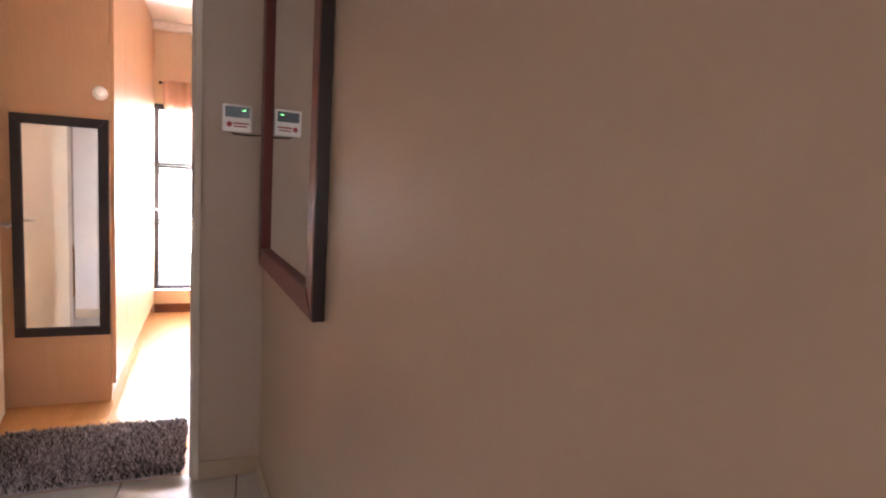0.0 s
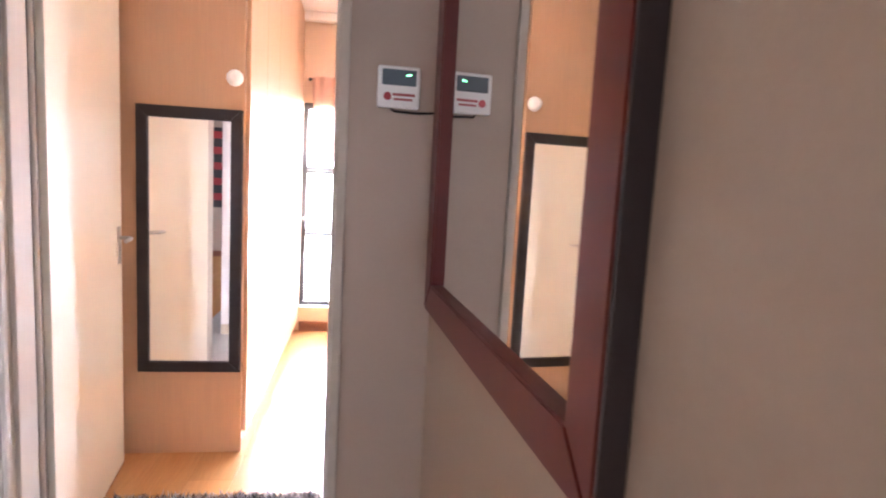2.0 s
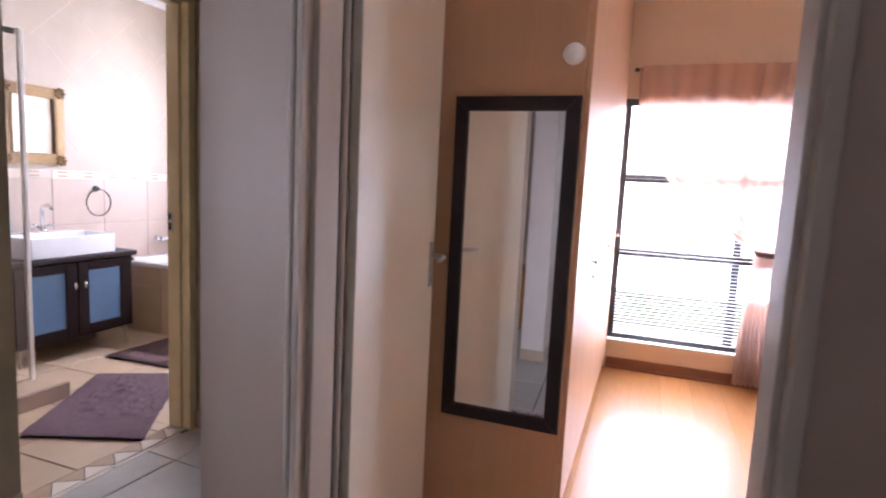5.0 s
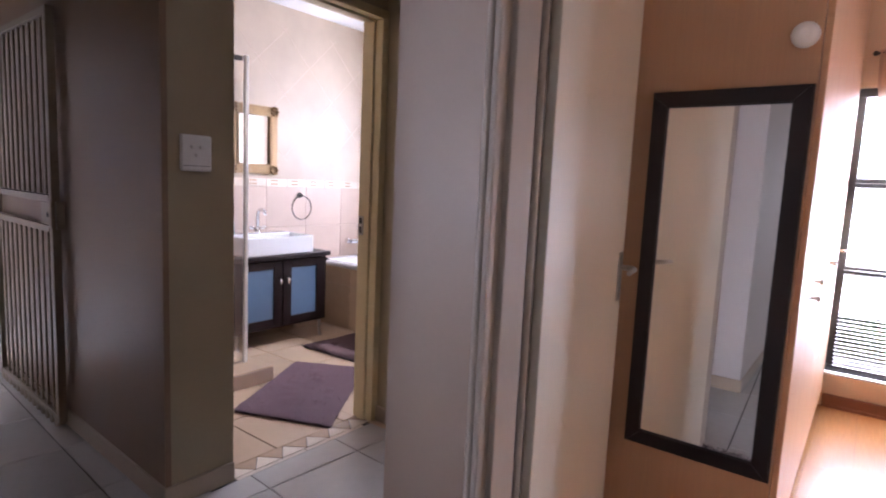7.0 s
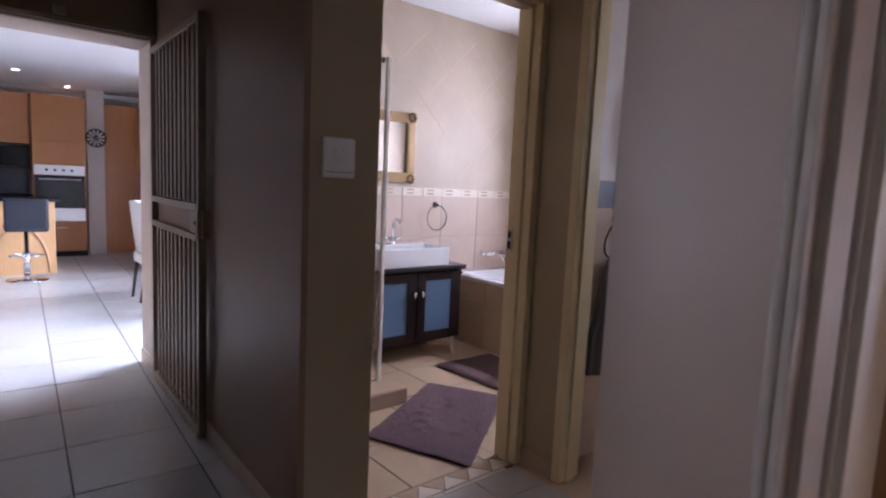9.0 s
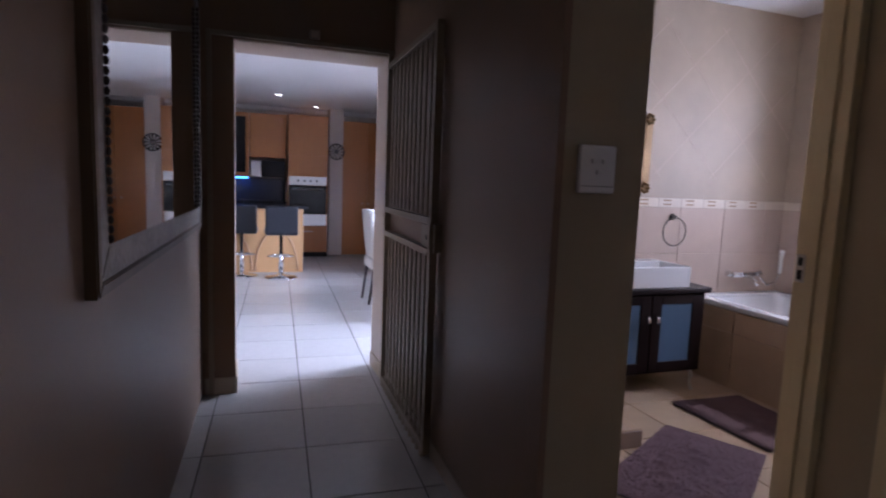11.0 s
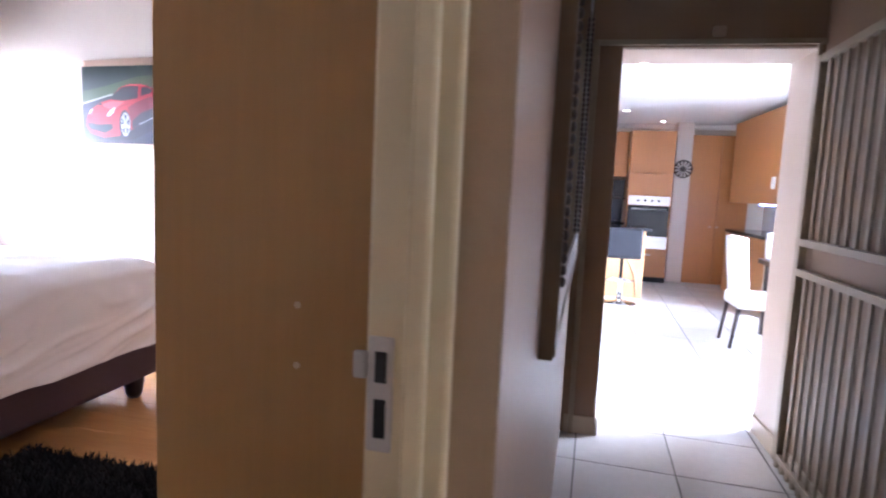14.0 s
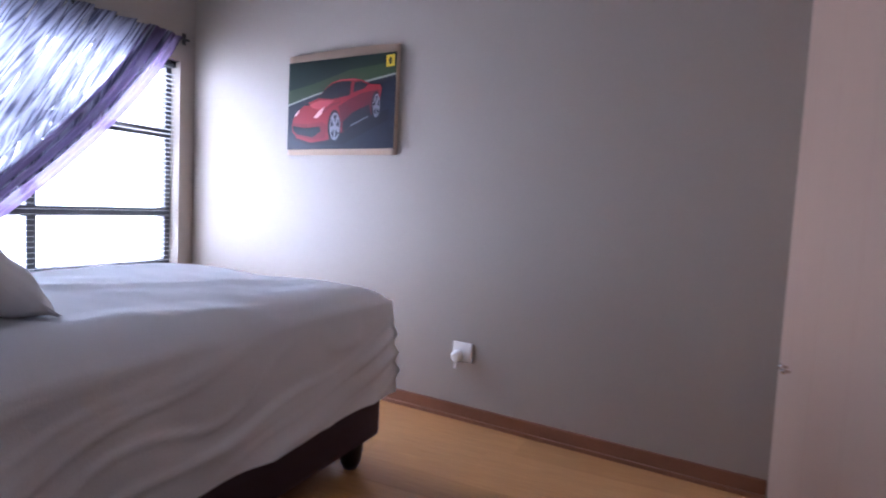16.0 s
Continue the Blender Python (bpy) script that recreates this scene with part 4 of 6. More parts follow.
rod2 = thing("curtain_rod", "dark metal curtain rod with a cross-shaped end", "curtain rod", (-4.33, -2.79, 2.30))
part("pole", tube(B(), [(0, 0, 0), (2.48, 0, 0)], 0.009, 10), DARKMETAL, rod2)
part("finial", rb(rb(B(), -0.045, 0.0, -0.008, 0.008, -0.008, 0.008, r=0.003), -0.012, 0.012, -0.008, 0.008, -0.04, 0.04, r=0.003), DARKMETAL, rod2)
for x in (0.06, 2.3):
    part("bracket", rb(B(), x - 0.006, x + 0.006, -0.07, 0, -0.008, 0.008, r=0.002), DARKMETAL, rod2)


def voile(u, v, depth, seed):
    """Pulled from the rod at the window's corner down to a tie further along."""
    top, tie = 2.305, 0.75
    z = top + (tie - top) * v
    d = top - z
    left = -4.17 + 0.58 * d + 0.24 * d * d
    right = -2.2 + 0.05 * v
    x = left + (right - left) * u
    fold = depth * math.sin(u * 88 + 2.2 * math.sin(2.5 * v + seed)) + 0.4 * depth * math.sin(u * 190 + seed)
    return (x, -2.78 + fold + 0.03 * seed, z)


solid("curtain", sheet(B(), 260, 50, lambda u, v: voile(u, v, 0.032, 1.0)), SILVER_SHEER, "crinkled silver voile curtain swept to one side", "curtain")


def voile_border(u, v):
    """A lilac band that follows the swept edge."""
    x, y, z = voile(0.0, v, 0.0, 1.0)
    return (x - 0.10 + 0.26 * u, -2.735 + 0.012 * math.sin(u * 26 + 3 * v), z - 0.01 + 0.02 * u)


solid("curtain", sheet(B(), 90, 50, voile_border), LILAC, "lilac voile border along the curtain's edge", "curtain")
for i in range(16):
    x = -4.12 + 0.115 * i
    loop = solid("curtain_tab", tube(B(), [(x, -2.79 + 0.012 * math.cos(a), 2.30 + 0.014 * math.sin(a)) for a in [k * math.pi / 5 for k in range(10)]], 0.004, 6, True), DARKMETAL, "small dark curtain ring on the rod", "curtain ring", "curtain rings on the rod")

# poster
post = thing("car_poster", "poster of a red sports car on dark asphalt, mounted on board", "poster", (west(-1.42), -1.42, 1.80), 90 - math.degrees(SKEW_3))
part("board", sheet(B(), 24, 2, lambda u, v: (-0.437 + 0.874 * u, -0.02 - 0.004 * math.sin(u * 5), -0.315 + (0.640 + 0.018 * math.sin(u * 3.0) * (u)) * v)), material("kraft_board", (0.55, 0.40, 0.28), 0.7, grain=0.05, scale=40), post, "pale board showing above and below the print")
cloth_solid(post.children[0], 0.018)
ink = {k: material("print_" + k, c, 0.3) for k, c in {"asphalt": (0.012, 0.013, 0.022), "grass": (0.035, 0.055, 0.02), "trees": (0.010, 0.018, 0.012), "red": (0.25, 0.010, 0.014), "pale_red": (0.45, 0.06, 0.06), "mid_red": (0.19, 0.007, 0.011), "dark_red": (0.10, 0.004, 0.008), "black": (0.004, 0.004, 0.006), "silver": (0.26, 0.26, 0.28), "yellow": (0.65, 0.45, 0.02), "light": (0.75, 0.45, 0.42), "line": (0.30, 0.30, 0.26)}.items()}


def ink_shape(colour, pts, layer, name):
    part(name, poly(B(), [(x, -0.0285 - 0.0004 * layer, z) for x, z in pts]), ink[colour], post)


def disc(cx, cz, rx, rz, n=20):
    return [(cx + rx * math.cos(2 * math.pi * k / n), cz + rz * math.sin(2 * math.pi * k / n)) for k in range(n)]


def on_print(*pts):
    """Places on the print, given as shares of its width and height."""
    return [(-0.432 + 0.864 * u, -0.28 + 0.56 * v) for u, v in pts]


def wheel(u, v, ru, rv):
    cx, cz = on_print((u, v))[0]
    rx, rz = 0.864 * ru, 0.56 * rv
    ink_shape("black", disc(cx - 0.006, cz, rx * 1.25, rz * 1.2), 8, "tyre")
    ink_shape("silver", disc(cx, cz, rx, rz), 9, "wheel")
    for a in (0.3, 1.56, 2.8, 4.1, 5.3):
        ink_shape("asphalt", [(cx + 0.25 * rx * math.cos(a), cz + 0.25 * rz * math.sin(a)), (cx + 0.86 * rx * math.cos(a - 0.38), cz + 0.86 * rz * math.sin(a - 0.38)), (cx + 0.86 * rx * math.cos(a + 0.38), cz + 0.86 * rz * math.sin(a + 0.38))], 10, "spoke_gap")


for colour, layer, name, pts in (
        ("asphalt", 0, "print", ((0, 0), (1, 0), (1, 1), (0, 1))),
        ("trees", 1, "print", ((0, 0.66), (0.35, 0.72), (1, 0.88), (1, 1), (0, 1))),
        ("grass", 2, "print", ((0, 0.52), (0.3, 0.63), (1, 0.78), (1, 0.90), (0.6, 0.86), (0.25, 0.74), (0, 0.68))),
        ("line", 3, "print", ((0, 0.505), (0.3, 0.615), (1, 0.765), (1, 0.785), (0.3, 0.635), (0, 0.525))),
        ("black", 4, "car_shadow", ((0.05, 0.14), (0.2, 0.05), (0.55, 0.05), (0.95, 0.30), (0.95, 0.42), (0.5, 0.2))),
        ("red", 5, "car_body", ((0.045, 0.27), (0.06, 0.36), (0.12, 0.46), (0.20, 0.53), (0.30, 0.57), (0.36, 0.66), (0.43, 0.735), (0.52, 0.765), (0.64, 0.762), (0.72, 0.735), (0.78, 0.69), (0.87, 0.675), (0.885, 0.63), (0.87, 0.50), (0.80, 0.36), (0.62, 0.24), (0.52, 0.17), (0.40, 0.10), (0.24, 0.09), (0.09, 0.15), (0.05, 0.21))),
        ("dark_red", 6, "car_side", ((0.50, 0.47), (0.60, 0.54), (0.72, 0.60), (0.86, 0.62), (0.865, 0.50), (0.80, 0.36), (0.62, 0.24), (0.545, 0.19), (0.53, 0.33))),
        ("black", 7, "car_side", ((0.55, 0.30), (0.64, 0.40), (0.78, 0.47), (0.80, 0.36), (0.62, 0.24), (0.545, 0.19))),
        ("black", 7, "windscreen", ((0.305, 0.575), (0.36, 0.655), (0.44, 0.725), (0.52, 0.745), (0.615, 0.735), (0.605, 0.585), (0.45, 0.555))),
        ("black", 7, "side_window", ((0.635, 0.61), (0.645, 0.725), (0.70, 0.725), (0.765, 0.685), (0.73, 0.645))),
        ("red", 8, "wing_mirror", ((0.615, 0.565), (0.635, 0.615), (0.68, 0.605), (0.665, 0.565))),
        ("pale_red", 6, "bonnet_shine", ((0.22, 0.51), (0.32, 0.55), (0.46, 0.54), (0.40, 0.48), (0.33, 0.44), (0.25, 0.47))),
        ("mid_red", 7, "bonnet_crease", ((0.34, 0.42), (0.43, 0.50), (0.53, 0.53), (0.52, 0.51), (0.44, 0.475), (0.36, 0.41))),
        ("black", 8, "bonnet_vent", ((0.17, 0.505), (0.20, 0.525), (0.235, 0.515), (0.21, 0.495))),
        ("pale_red", 8, "roof_shine", ((0.44, 0.735), (0.52, 0.76), (0.64, 0.757), (0.70, 0.738), (0.64, 0.745), (0.52, 0.748))),
        ("light", 8, "headlamp", ((0.27, 0.36), (0.31, 0.43), (0.37, 0.475), (0.345, 0.40), (0.30, 0.35))),
        ("light", 8, "headlamp", ((0.07, 0.38), (0.10, 0.44), (0.125, 0.45), (0.095, 0.39))),
        ("mid_red", 6, "bumper", ((0.05, 0.31), (0.20, 0.29), (0.35, 0.31), (0.40, 0.26), (0.38, 0.12), (0.24, 0.10), (0.09, 0.16), (0.052, 0.22))),
        ("black", 8, "grille", ((0.055, 0.275), (0.18, 0.245), (0.33, 0.255), (0.34, 0.20), (0.26, 0.135), (0.10, 0.175), (0.06, 0.225))),
        ("red", 9, "splitter", ((0.09, 0.135), (0.24, 0.075), (0.38, 0.095), (0.40, 0.125), (0.25, 0.105), (0.10, 0.155))),
        ("silver", 9, "sill_shine", ((0.62, 0.245), (0.77, 0.335), (0.775, 0.35), (0.62, 0.26))),
        ("yellow", 6, "yellow_badge", ((0.915, 0.85), (0.985, 0.855), (0.985, 0.975), (0.915, 0.97)))):
    ink_shape(colour, on_print(*pts), layer, name)
wheel(0.475, 0.25, 0.050, 0.155)
wheel(0.845, 0.455, 0.030, 0.125)
ink_shape("black", disc(*on_print((0.95, 0.912))[0], 0.011, 0.022), 7, "badge_mark")

# second picture, seen only by reflection
pic = thing("wall_picture", "tall dark picture with red stripes on the bedroom wall", "picture", (-1.62, -2.86, 1.40), 180)
part("board", rb(B(), -0.2, 0.2, -0.02, 0, -0.62, 0.62, r=0.003), ink["black"], pic)
for i in range(5):
    part("stripe", rb(B(), -0.18, 0.18, -0.0215, -0.0205, 0.45 - i * 0.24, 0.56 - i * 0.24, r=0.0004), ink["red"], pic)

# socket
sock = thing("wall_socket", "white wall socket with a round plug in it", "socket", (west(-0.475), -0.475, 0.385), 90 - math.degrees(SKEW_3))
part("plate", rb(B(), -0.06, 0.06, -0.012, 0, -0.055, 0.055, r=0.005, seg=3), PLASTIC, sock)
plug = part("plug", tube(B(), [(-0.02, -0.012, -0.022), (-0.02, -0.03, -0.022), (-0.02, -0.045, -0.022), (-0.02, -0.055, -0.022)], [0.03, 0.034, 0.032, 0.018], 14), PLASTIC, sock)
part("cable", tube(B(), [(-0.02, -0.04, -0.045), (-0.022, -0.045, -0.08), (-0.03, -0.03, -0.09)], 0.006, 8), PLASTIC, plug)

# bed
bed = thing("bed", "double bed base in plum suede on short dark legs", "bed", (0, 0, 0))
part("base", rb(B(), -3.60, -1.75, -1.95, -0.585, 0.12, 0.40, r=0.03, seg=3), PLUM, bed)
for x, y in ((-3.47, -0.66), (-3.47, -1.85), (-1.9, -0.70), (-1.9, -1.85)):
    part("leg", lathe(B(), [(0.03, 0), (0.045, 0.03), (0.055, 0.09), (0.055, 0.125)], x, y, 0, 16), ESPRESSO, bed, "short turned dark leg")
solid("mattress", rb(B(), -3.56, -1.75, -1.94, -0.62, 0.405, 0.70, r=0.06, seg=4), SHEET, "thick white mattress on the plum base", "mattress")


def cover(u, v):
    """u runs along the bed, v across it: hangs at the foot and both sides."""
    x0, x1, y0, y1, top, hem = -3.60, -1.78, -2.02, -0.57, 0.835, 0.30
    side = 0.52
    length, width = (x1 - x0) + side, (y1 - y0) + 2 * side
    s, t = u * length, v * width
    def wrap(d, span):
        if d < side:
            return -1, side - d
        if d > side + span:
            return 1, d - side - span
        return 0, d - side
    ka, a = wrap(s, x1 - x0)
    kb, b = wrap(t, y1 - y0)
    x = x0 if ka < 0 else x0 + a
    y = y0 if kb < 0 else (y1 if kb > 0 else y0 + b)
    drop = max(a if ka < 0 else 0, b if kb else 0)
    # soft shoulder
    e = min((x - x0) if ka == 0 else 0, (y - y0) if kb == 0 else 0, (y1 - y) if kb == 0 else 0)
    shoulder = 0.075 * math.exp(-max(e, 0) / 0.07)
    z = top - shoulder - drop * (1 - 0.17)
    z = max(z, hem + 0.005 * math.sin(7 * x + 5 * y))
    n = noise.noise(Vector((x * 2.3, y * 2.3, drop * 2))) * 0.012 + 0.008 * noise.noise(Vector((x * 7, y * 5, drop)))
    ripple = drop * (0.012 * math.sin(x * 13 + 6 * drop + 2 * math.sin(3 * x)) if kb else (0.04 * math.sin(y * 12 + 5 * drop) if ka < 0 else 0))
    out = 0.04 * math.sqrt(max(drop, 0)) + ripple
    if ka < 0 and kb == 0:
        x -= out
    if kb > 0:
        y += out
    if kb < 0:
        y -= out
    if ka < 0 and kb:
        x -= 0.02 + 0.4 * out
    warp = noise.noise(Vector((x * 1.3, drop * 2.5, 0.3)))
    patch = 0.15 + 0.85 * min(1, max(0, 0.45 + 1.7 * noise.noise(Vector((x * 1.7 + 4, drop * 2, 2)))))
    if drop == 0:
        crease = 0.008 * max(0, math.sin(9 * (x * 0.5 + y) + 2 * warp)) ** 3
    else:
        bend = noise.noise(Vector((x * 2.7 + 9, drop * 4, 1.7)))
        fold = 0.5 + 0.5 * math.sin(31 * drop - 8.5 * x + 8 * warp + 4 * bend)
        small = max(0, math.sin(60 * drop - 19 * x + 9 * warp + 6 * bend)) ** 3
        crease = (0.03 * fold ** 2 * patch + 0.009 * small * (1.1 - patch)) * min(1, drop * 6)
    if kb > 0:
        y += crease
    n *= 1 if drop == 0 else 0.3
    return (x, y, z + n + (crease if drop == 0 else 0))


cov = solid("bedspread", sheet(B(), 150, 170, cover), SHEET, "plain white bedspread hanging in soft folds over the bed", "bedspread")


def pillow(at, rz, tilt):
    p = thing("pillow", "plain white pillow lying on the bedspread", "pillow", at, rz, "pillows on the bed")
    def top(u, v, s):
        a, b = 2 * u - 1, 2 * v - 1
        h = 0.10 * (max(0, 1 - a ** 4) * max(0, 1 - b ** 4)) ** 0.6
        k = 1 - 0.05 * (1 - abs(a * b))
        return (0.24 * a * k, 0.35 * b * k, s * h + 0.012 * noise.noise(Vector((a * 3, b * 3, s))))
    bm = sheet(B(), 24, 28, lambda u, v: top(u, v, 1))
    sheet(bm, 24, 28, lambda u, v: top(u, v, -0.5))
    bmesh.ops.remove_doubles(bm, verts=bm.verts[:], dist=0.004)
    part("case", bm, SHEET, p).matrix_basis = pose(0, 0, 0, 0, tilt, 0)


pillow((-2.085, -1.165, 0.995), 14, -42)

shag("bedside_rug", -2.76, -1.72, -0.62, 0.30, BLACKSHAG, "black shag rug beside the bed", 9000, 0.04, 0.03)


# ---- bathroom ----
van = thing("vanity_cabinet", "dark wenge vanity cabinet with two frosted glass doors", "cabinet", (-3.54, 4.02, 0))
VW, VD, V0, V1 = 0.855, 0.415, 0.13, 0.655
part("carcass", rb(B(), 0, VD - 0.02, 0, VW, V0, V1, r=0.004), WENGE, van)
part("top", rb(B(), 0, VD + 0.02, -0.015, VW + 0.015, V1, V1 + 0.035, r=0.006), WENGE, van)
for i in range(2):
    y0 = 0.02 + i * 0.405
    d = part("door", rb(rb(rb(rb(B(), VD - 0.019, VD, y0, y0 + 0.075, V0 + 0.02, V1 - 0.01, r=0.003), VD - 0.019, VD, y0 + 0.32, y0 + 0.395, V0 + 0.02, V1 - 0.01, r=0.003), VD - 0.019, VD, y0 + 0.075, y0 + 0.32, V0 + 0.02, V0 + 0.08, r=0.003), VD - 0.019, VD, y0 + 0.075, y0 + 0.32, V1 - 0.07, V1 - 0.01, r=0.003), WENGE, van)
    part("pane", bx(B(), VD - 0.014, VD - 0.008, y0 + 0.07, y0 + 0.325, V0 + 0.075, V1 - 0.065), FROST, d, "frosted pale blue glass")
    yh = y0 + (0.365 if i == 0 else 0.03)
    part("handle", tube(B(), [(VD, yh, V1 - 0.14), (VD + 0.025, yh, V1 - 0.15), (VD + 0.028, yh, V1 - 0.165), (VD + 0.02, yh, V1 - 0.19)], [0.008, 0.012, 0.012, 0.006], 10), CHROME, d, "curved chrome handle")
for x, y in ((0.38, 0.05), (0.38, VW - 0.06), (0.04, 0.05), (0.04, VW - 0.06)):
    part("foot", tube(B(), [(x, y, 0.13), (x + 0.015, y, 0.09), (x + 0.005, y, 0.05), (x + 0.02, y, 0.012), (x + 0.03, y, 0.0)], [0.014, 0.012, 0.009, 0.011, 0.014], 10), NICKEL, van, "curved metal foot")


def basin(name, at, w, d, h, label):
    s = thing(name, label, "basin", at)
    r = 0.022
    bm = B()
    rb(bm, 0, d, 0, r, 0, h, r=0.007, seg=3)
    rb(bm, 0, d, w - r, w, 0, h, r=0.007, seg=3)
    rb(bm, 0, 0.11, r * 0.8, w - r * 0.8, 0, h - 0.001, r=0.007, seg=3)
    rb(bm, d - r, d, r * 0.8, w - r * 0.8, 0, h - 0.001, r=0.007, seg=3)
    rb(bm, 0.05, d - 0.005, 0.005, w - 0.005, 0, 0.03, r=0.005, seg=2)
    part("bowl", bm, CERAMIC, s)
    part("drain", lathe(B(), [(0.022, 0.03), (0.022, 0.034), (0.012, 0.036)], d * 0.6, w / 2, 0, 14), CHROME, s, "chrome drain")
    return s


basin("basin", (-3.50, 4.12, V1 + 0.036), 0.60, 0.38, 0.135, "white rectangular counter basin on the vanity")


def mixer(name, at, rz, h, label, two=False):
    s = thing(name, label, "tap", at, rz)
    part("base", lathe(B(), [(0.026, 0), (0.026, 0.012), (0.018, 0.02), (0.015, 0.05)], n=14), CHROME, s)
    part("spout", tube(B(), [(0, 0, 0.03), (0, 0, h * 0.75), (0.015, 0, h * 0.93), (0.05, 0, h), (0.085, 0, h * 0.93), (0.1, 0, h * 0.78)], [0.014, 0.013, 0.012, 0.012, 0.011, 0.011], 12), CHROME, s, "swan-neck chrome spout")
    for q in (-1, 1):
        part("handle", tube(B(), [(0, q * 0.02, 0.035), (0, q * 0.055, 0.045), (0, q * 0.075, 0.052)], [0.009, 0.014, 0.011], 10), CHROME, s, "cross-turned chrome handle")
    return s


mixer("basin_tap", (-3.44, 4.43, V1 + 0.036 + 0.134), 0, 0.19, "chrome swan-neck mixer tap on the basin")


def bottle(at, r, h, colour, label):
    s = thing("soap_bottle", label, "bottle", at)
    part("body", lathe(B(), [(r, 0), (r, h * 0.62), (r * 0.5, h * 0.75), (r * 0.35, h * 0.8)], n=14), colour, s)
    part("pump", tube(B(), [(0, 0, h * 0.8), (0, 0, h * 0.97), (0.01, 0, h), (0.035, 0, h * 0.98)], 0.006, 8), PLASTIC, s, "white pump")


bottle((-3.42, 4.19, V1 + 0.17), 0.026, 0.15, material("pale_blue_soap", (0.35, 0.55, 0.62), 0.2), "small pale blue soap bottle with a pump")
bottle((-3.45, 4.15, V1 + 0.17), 0.028, 0.24, PLASTIC, "tall white lotion bottle with a pump")

gm = thing("gilt_mirror", "small mirror in an ornate carved gilt frame", "mirror", (-3.55, 4.246, 0), 90)
picture_frame(gm, 0, 0.42, 1.285, 1.81, 0.06, 0.03, GILT)
picture_frame(gm, 0.0605, 0.3595, 1.3455, 1.7495, 0.014, 0.036, GILT, "inner")
part("glass", bx(B(), 0.07, 0.35, -0.016, -0.01, 1.355, 1.74), MIRROR, gm, "clear mirror glass")
for cx in (0.03, 0.39):
    for cz in (1.315, 1.78):
        bm = B()
        for k in range(7):
            a = k * 0.9
            add(bm, lathe(B(), [(0.0, -0.012), (0.012, -0.006), (0.015, 0), (0.012, 0.006), (0.0, 0.012)], cx + 0.026 * math.cos(a), -0.034, cz + 0.03 * math.sin(a), 8))
        part("corner_scroll", bm, GILT, gm, "carved gilt scroll")


RING_METAL = material("dark_chrome", (0.16, 0.15, 0.15), 0.22, metal=0.9)


def towel_ring(at, rz, r, swing):
    s = thing("towel_ring", "dark chrome towel ring on a round wall mount", "towel ring", at, rz)
    part("mount", tube(B(), [(0, 0, 0), (0, -0.008, 0), (0, -0.012, 0), (0, -0.04, 0)], [0.024, 0.024, 0.011, 0.011], 14), RING_METAL, s)
    part("ring", tube(B(), [(r * math.sin(a), -0.036 + swing * (1 - math.cos(a)), -r + r * math.cos(a) - 0.004) for a in [2 * math.pi * k / 28 for k in range(28)]], 0.005, 8, True), RING_METAL, s)


towel_ring((-3.542, 4.905, 1.118), 90, 0.10, 0.0)

# lower wall tiles and patterned border
STRIP_JOINT = material("pale_grey_joint", (0.565, 0.455, 0.365), 0.7)
bathwall = bpy.data.objects["wall_bathroom_west"]


def wall_tiles(parent, fixed, axis, a0, a1, z0, z1, w, h, mat, sign, name="tile"):
    """Tiles proud of a wall; axis is the way they run, sign the way they face."""
    made = {}
    n, m = math.ceil((a1 - a0) / w), math.ceil((z1 - z0) / h)
    for i in range(n):
        for j in range(m):
            p0, p1 = a0 + i * w + 0.0015, min(a0 + (i + 1) * w, a1) - 0.0015
            q1, q0 = z1 - j * h - 0.0015, max(z1 - (j + 1) * h, z0) + 0.0015
            if p1 - p0 < 0.02 or q1 - q0 < 0.01:
                continue
            key = (round(p1 - p0, 3), round(q1 - q0, 3))
            if key not in made:
                bm = B()
                if axis == "y":
                    rb(bm, 0, 0.008 * sign, 0, key[0], 0, key[1], r=0.0015, seg=1) if sign > 0 else rb(bm, -0.008, 0, 0, key[0], 0, key[1], r=0.0015, seg=1)
                else:
                    rb(bm, 0, key[0], 0, 0.008, 0, key[1], r=0.0015, seg=1) if sign > 0 else rb(bm, 0, key[0], -0.008, 0, 0, key[1], r=0.0015, seg=1)
                me = bpy.data.meshes.new(name)
                bmesh.ops.recalc_face_normals(bm, faces=bm.faces[:])
                bm.to_mesh(me)
                bm.free()
                me.materials.append(mat)
                made[key] = me
            ob = new(name, made[key])
            ob.location = (fixed, p0, q0) if axis == "y" else (p0, fixed, q0)
            ob.parent = parent


wall_tiles(bathwall, -3.55, "y", 2.98, YNB, 0.0, 1.185, 0.40, 0.33, WALLTILE, 1)
wall_tiles(bathwall, -3.55, "y", 2.98, YNB, 1.185, 1.25, 0.20, 0.065, STRIP, 1, "border_tile")
for i in range(14):
    for z in (1.20, 1.228):
        ob = part("mosaic_chip", bx(B(), -3.542, -3.5405, 3.02 + i * 0.2, 3.02 + i * 0.2 + 0.07, z, z + 0.012), STRIP_DARK, bathwall)
bathnorth = bpy.data.objects["wall_bathroom_north"]
wall_tiles(bathnorth, YNB, "x", -3.54, XB - 0.11, 0.0, 1.185, 0.40, 0.33, WALLTILE, -1)
wall_tiles(bathnorth, YNB, "x", -3.54, XB - 0.11, 1.185, 1.25, 0.20, 0.065, STRIP, -1, "border_tile")

for i in range(5):
    for q in (-1, 1):
        joint = part("joint", bx(B(), -0.0008, 0.0012, -0.75, 0.75, -0.0018, 0.0018), STRIP_JOINT, bathwall)
        joint.matrix_basis = Matrix.Translation((-3.55, 3.75 + i * 0.5, 1.93)) @ Matrix.Rotation(q * radians(45), 4, "X")

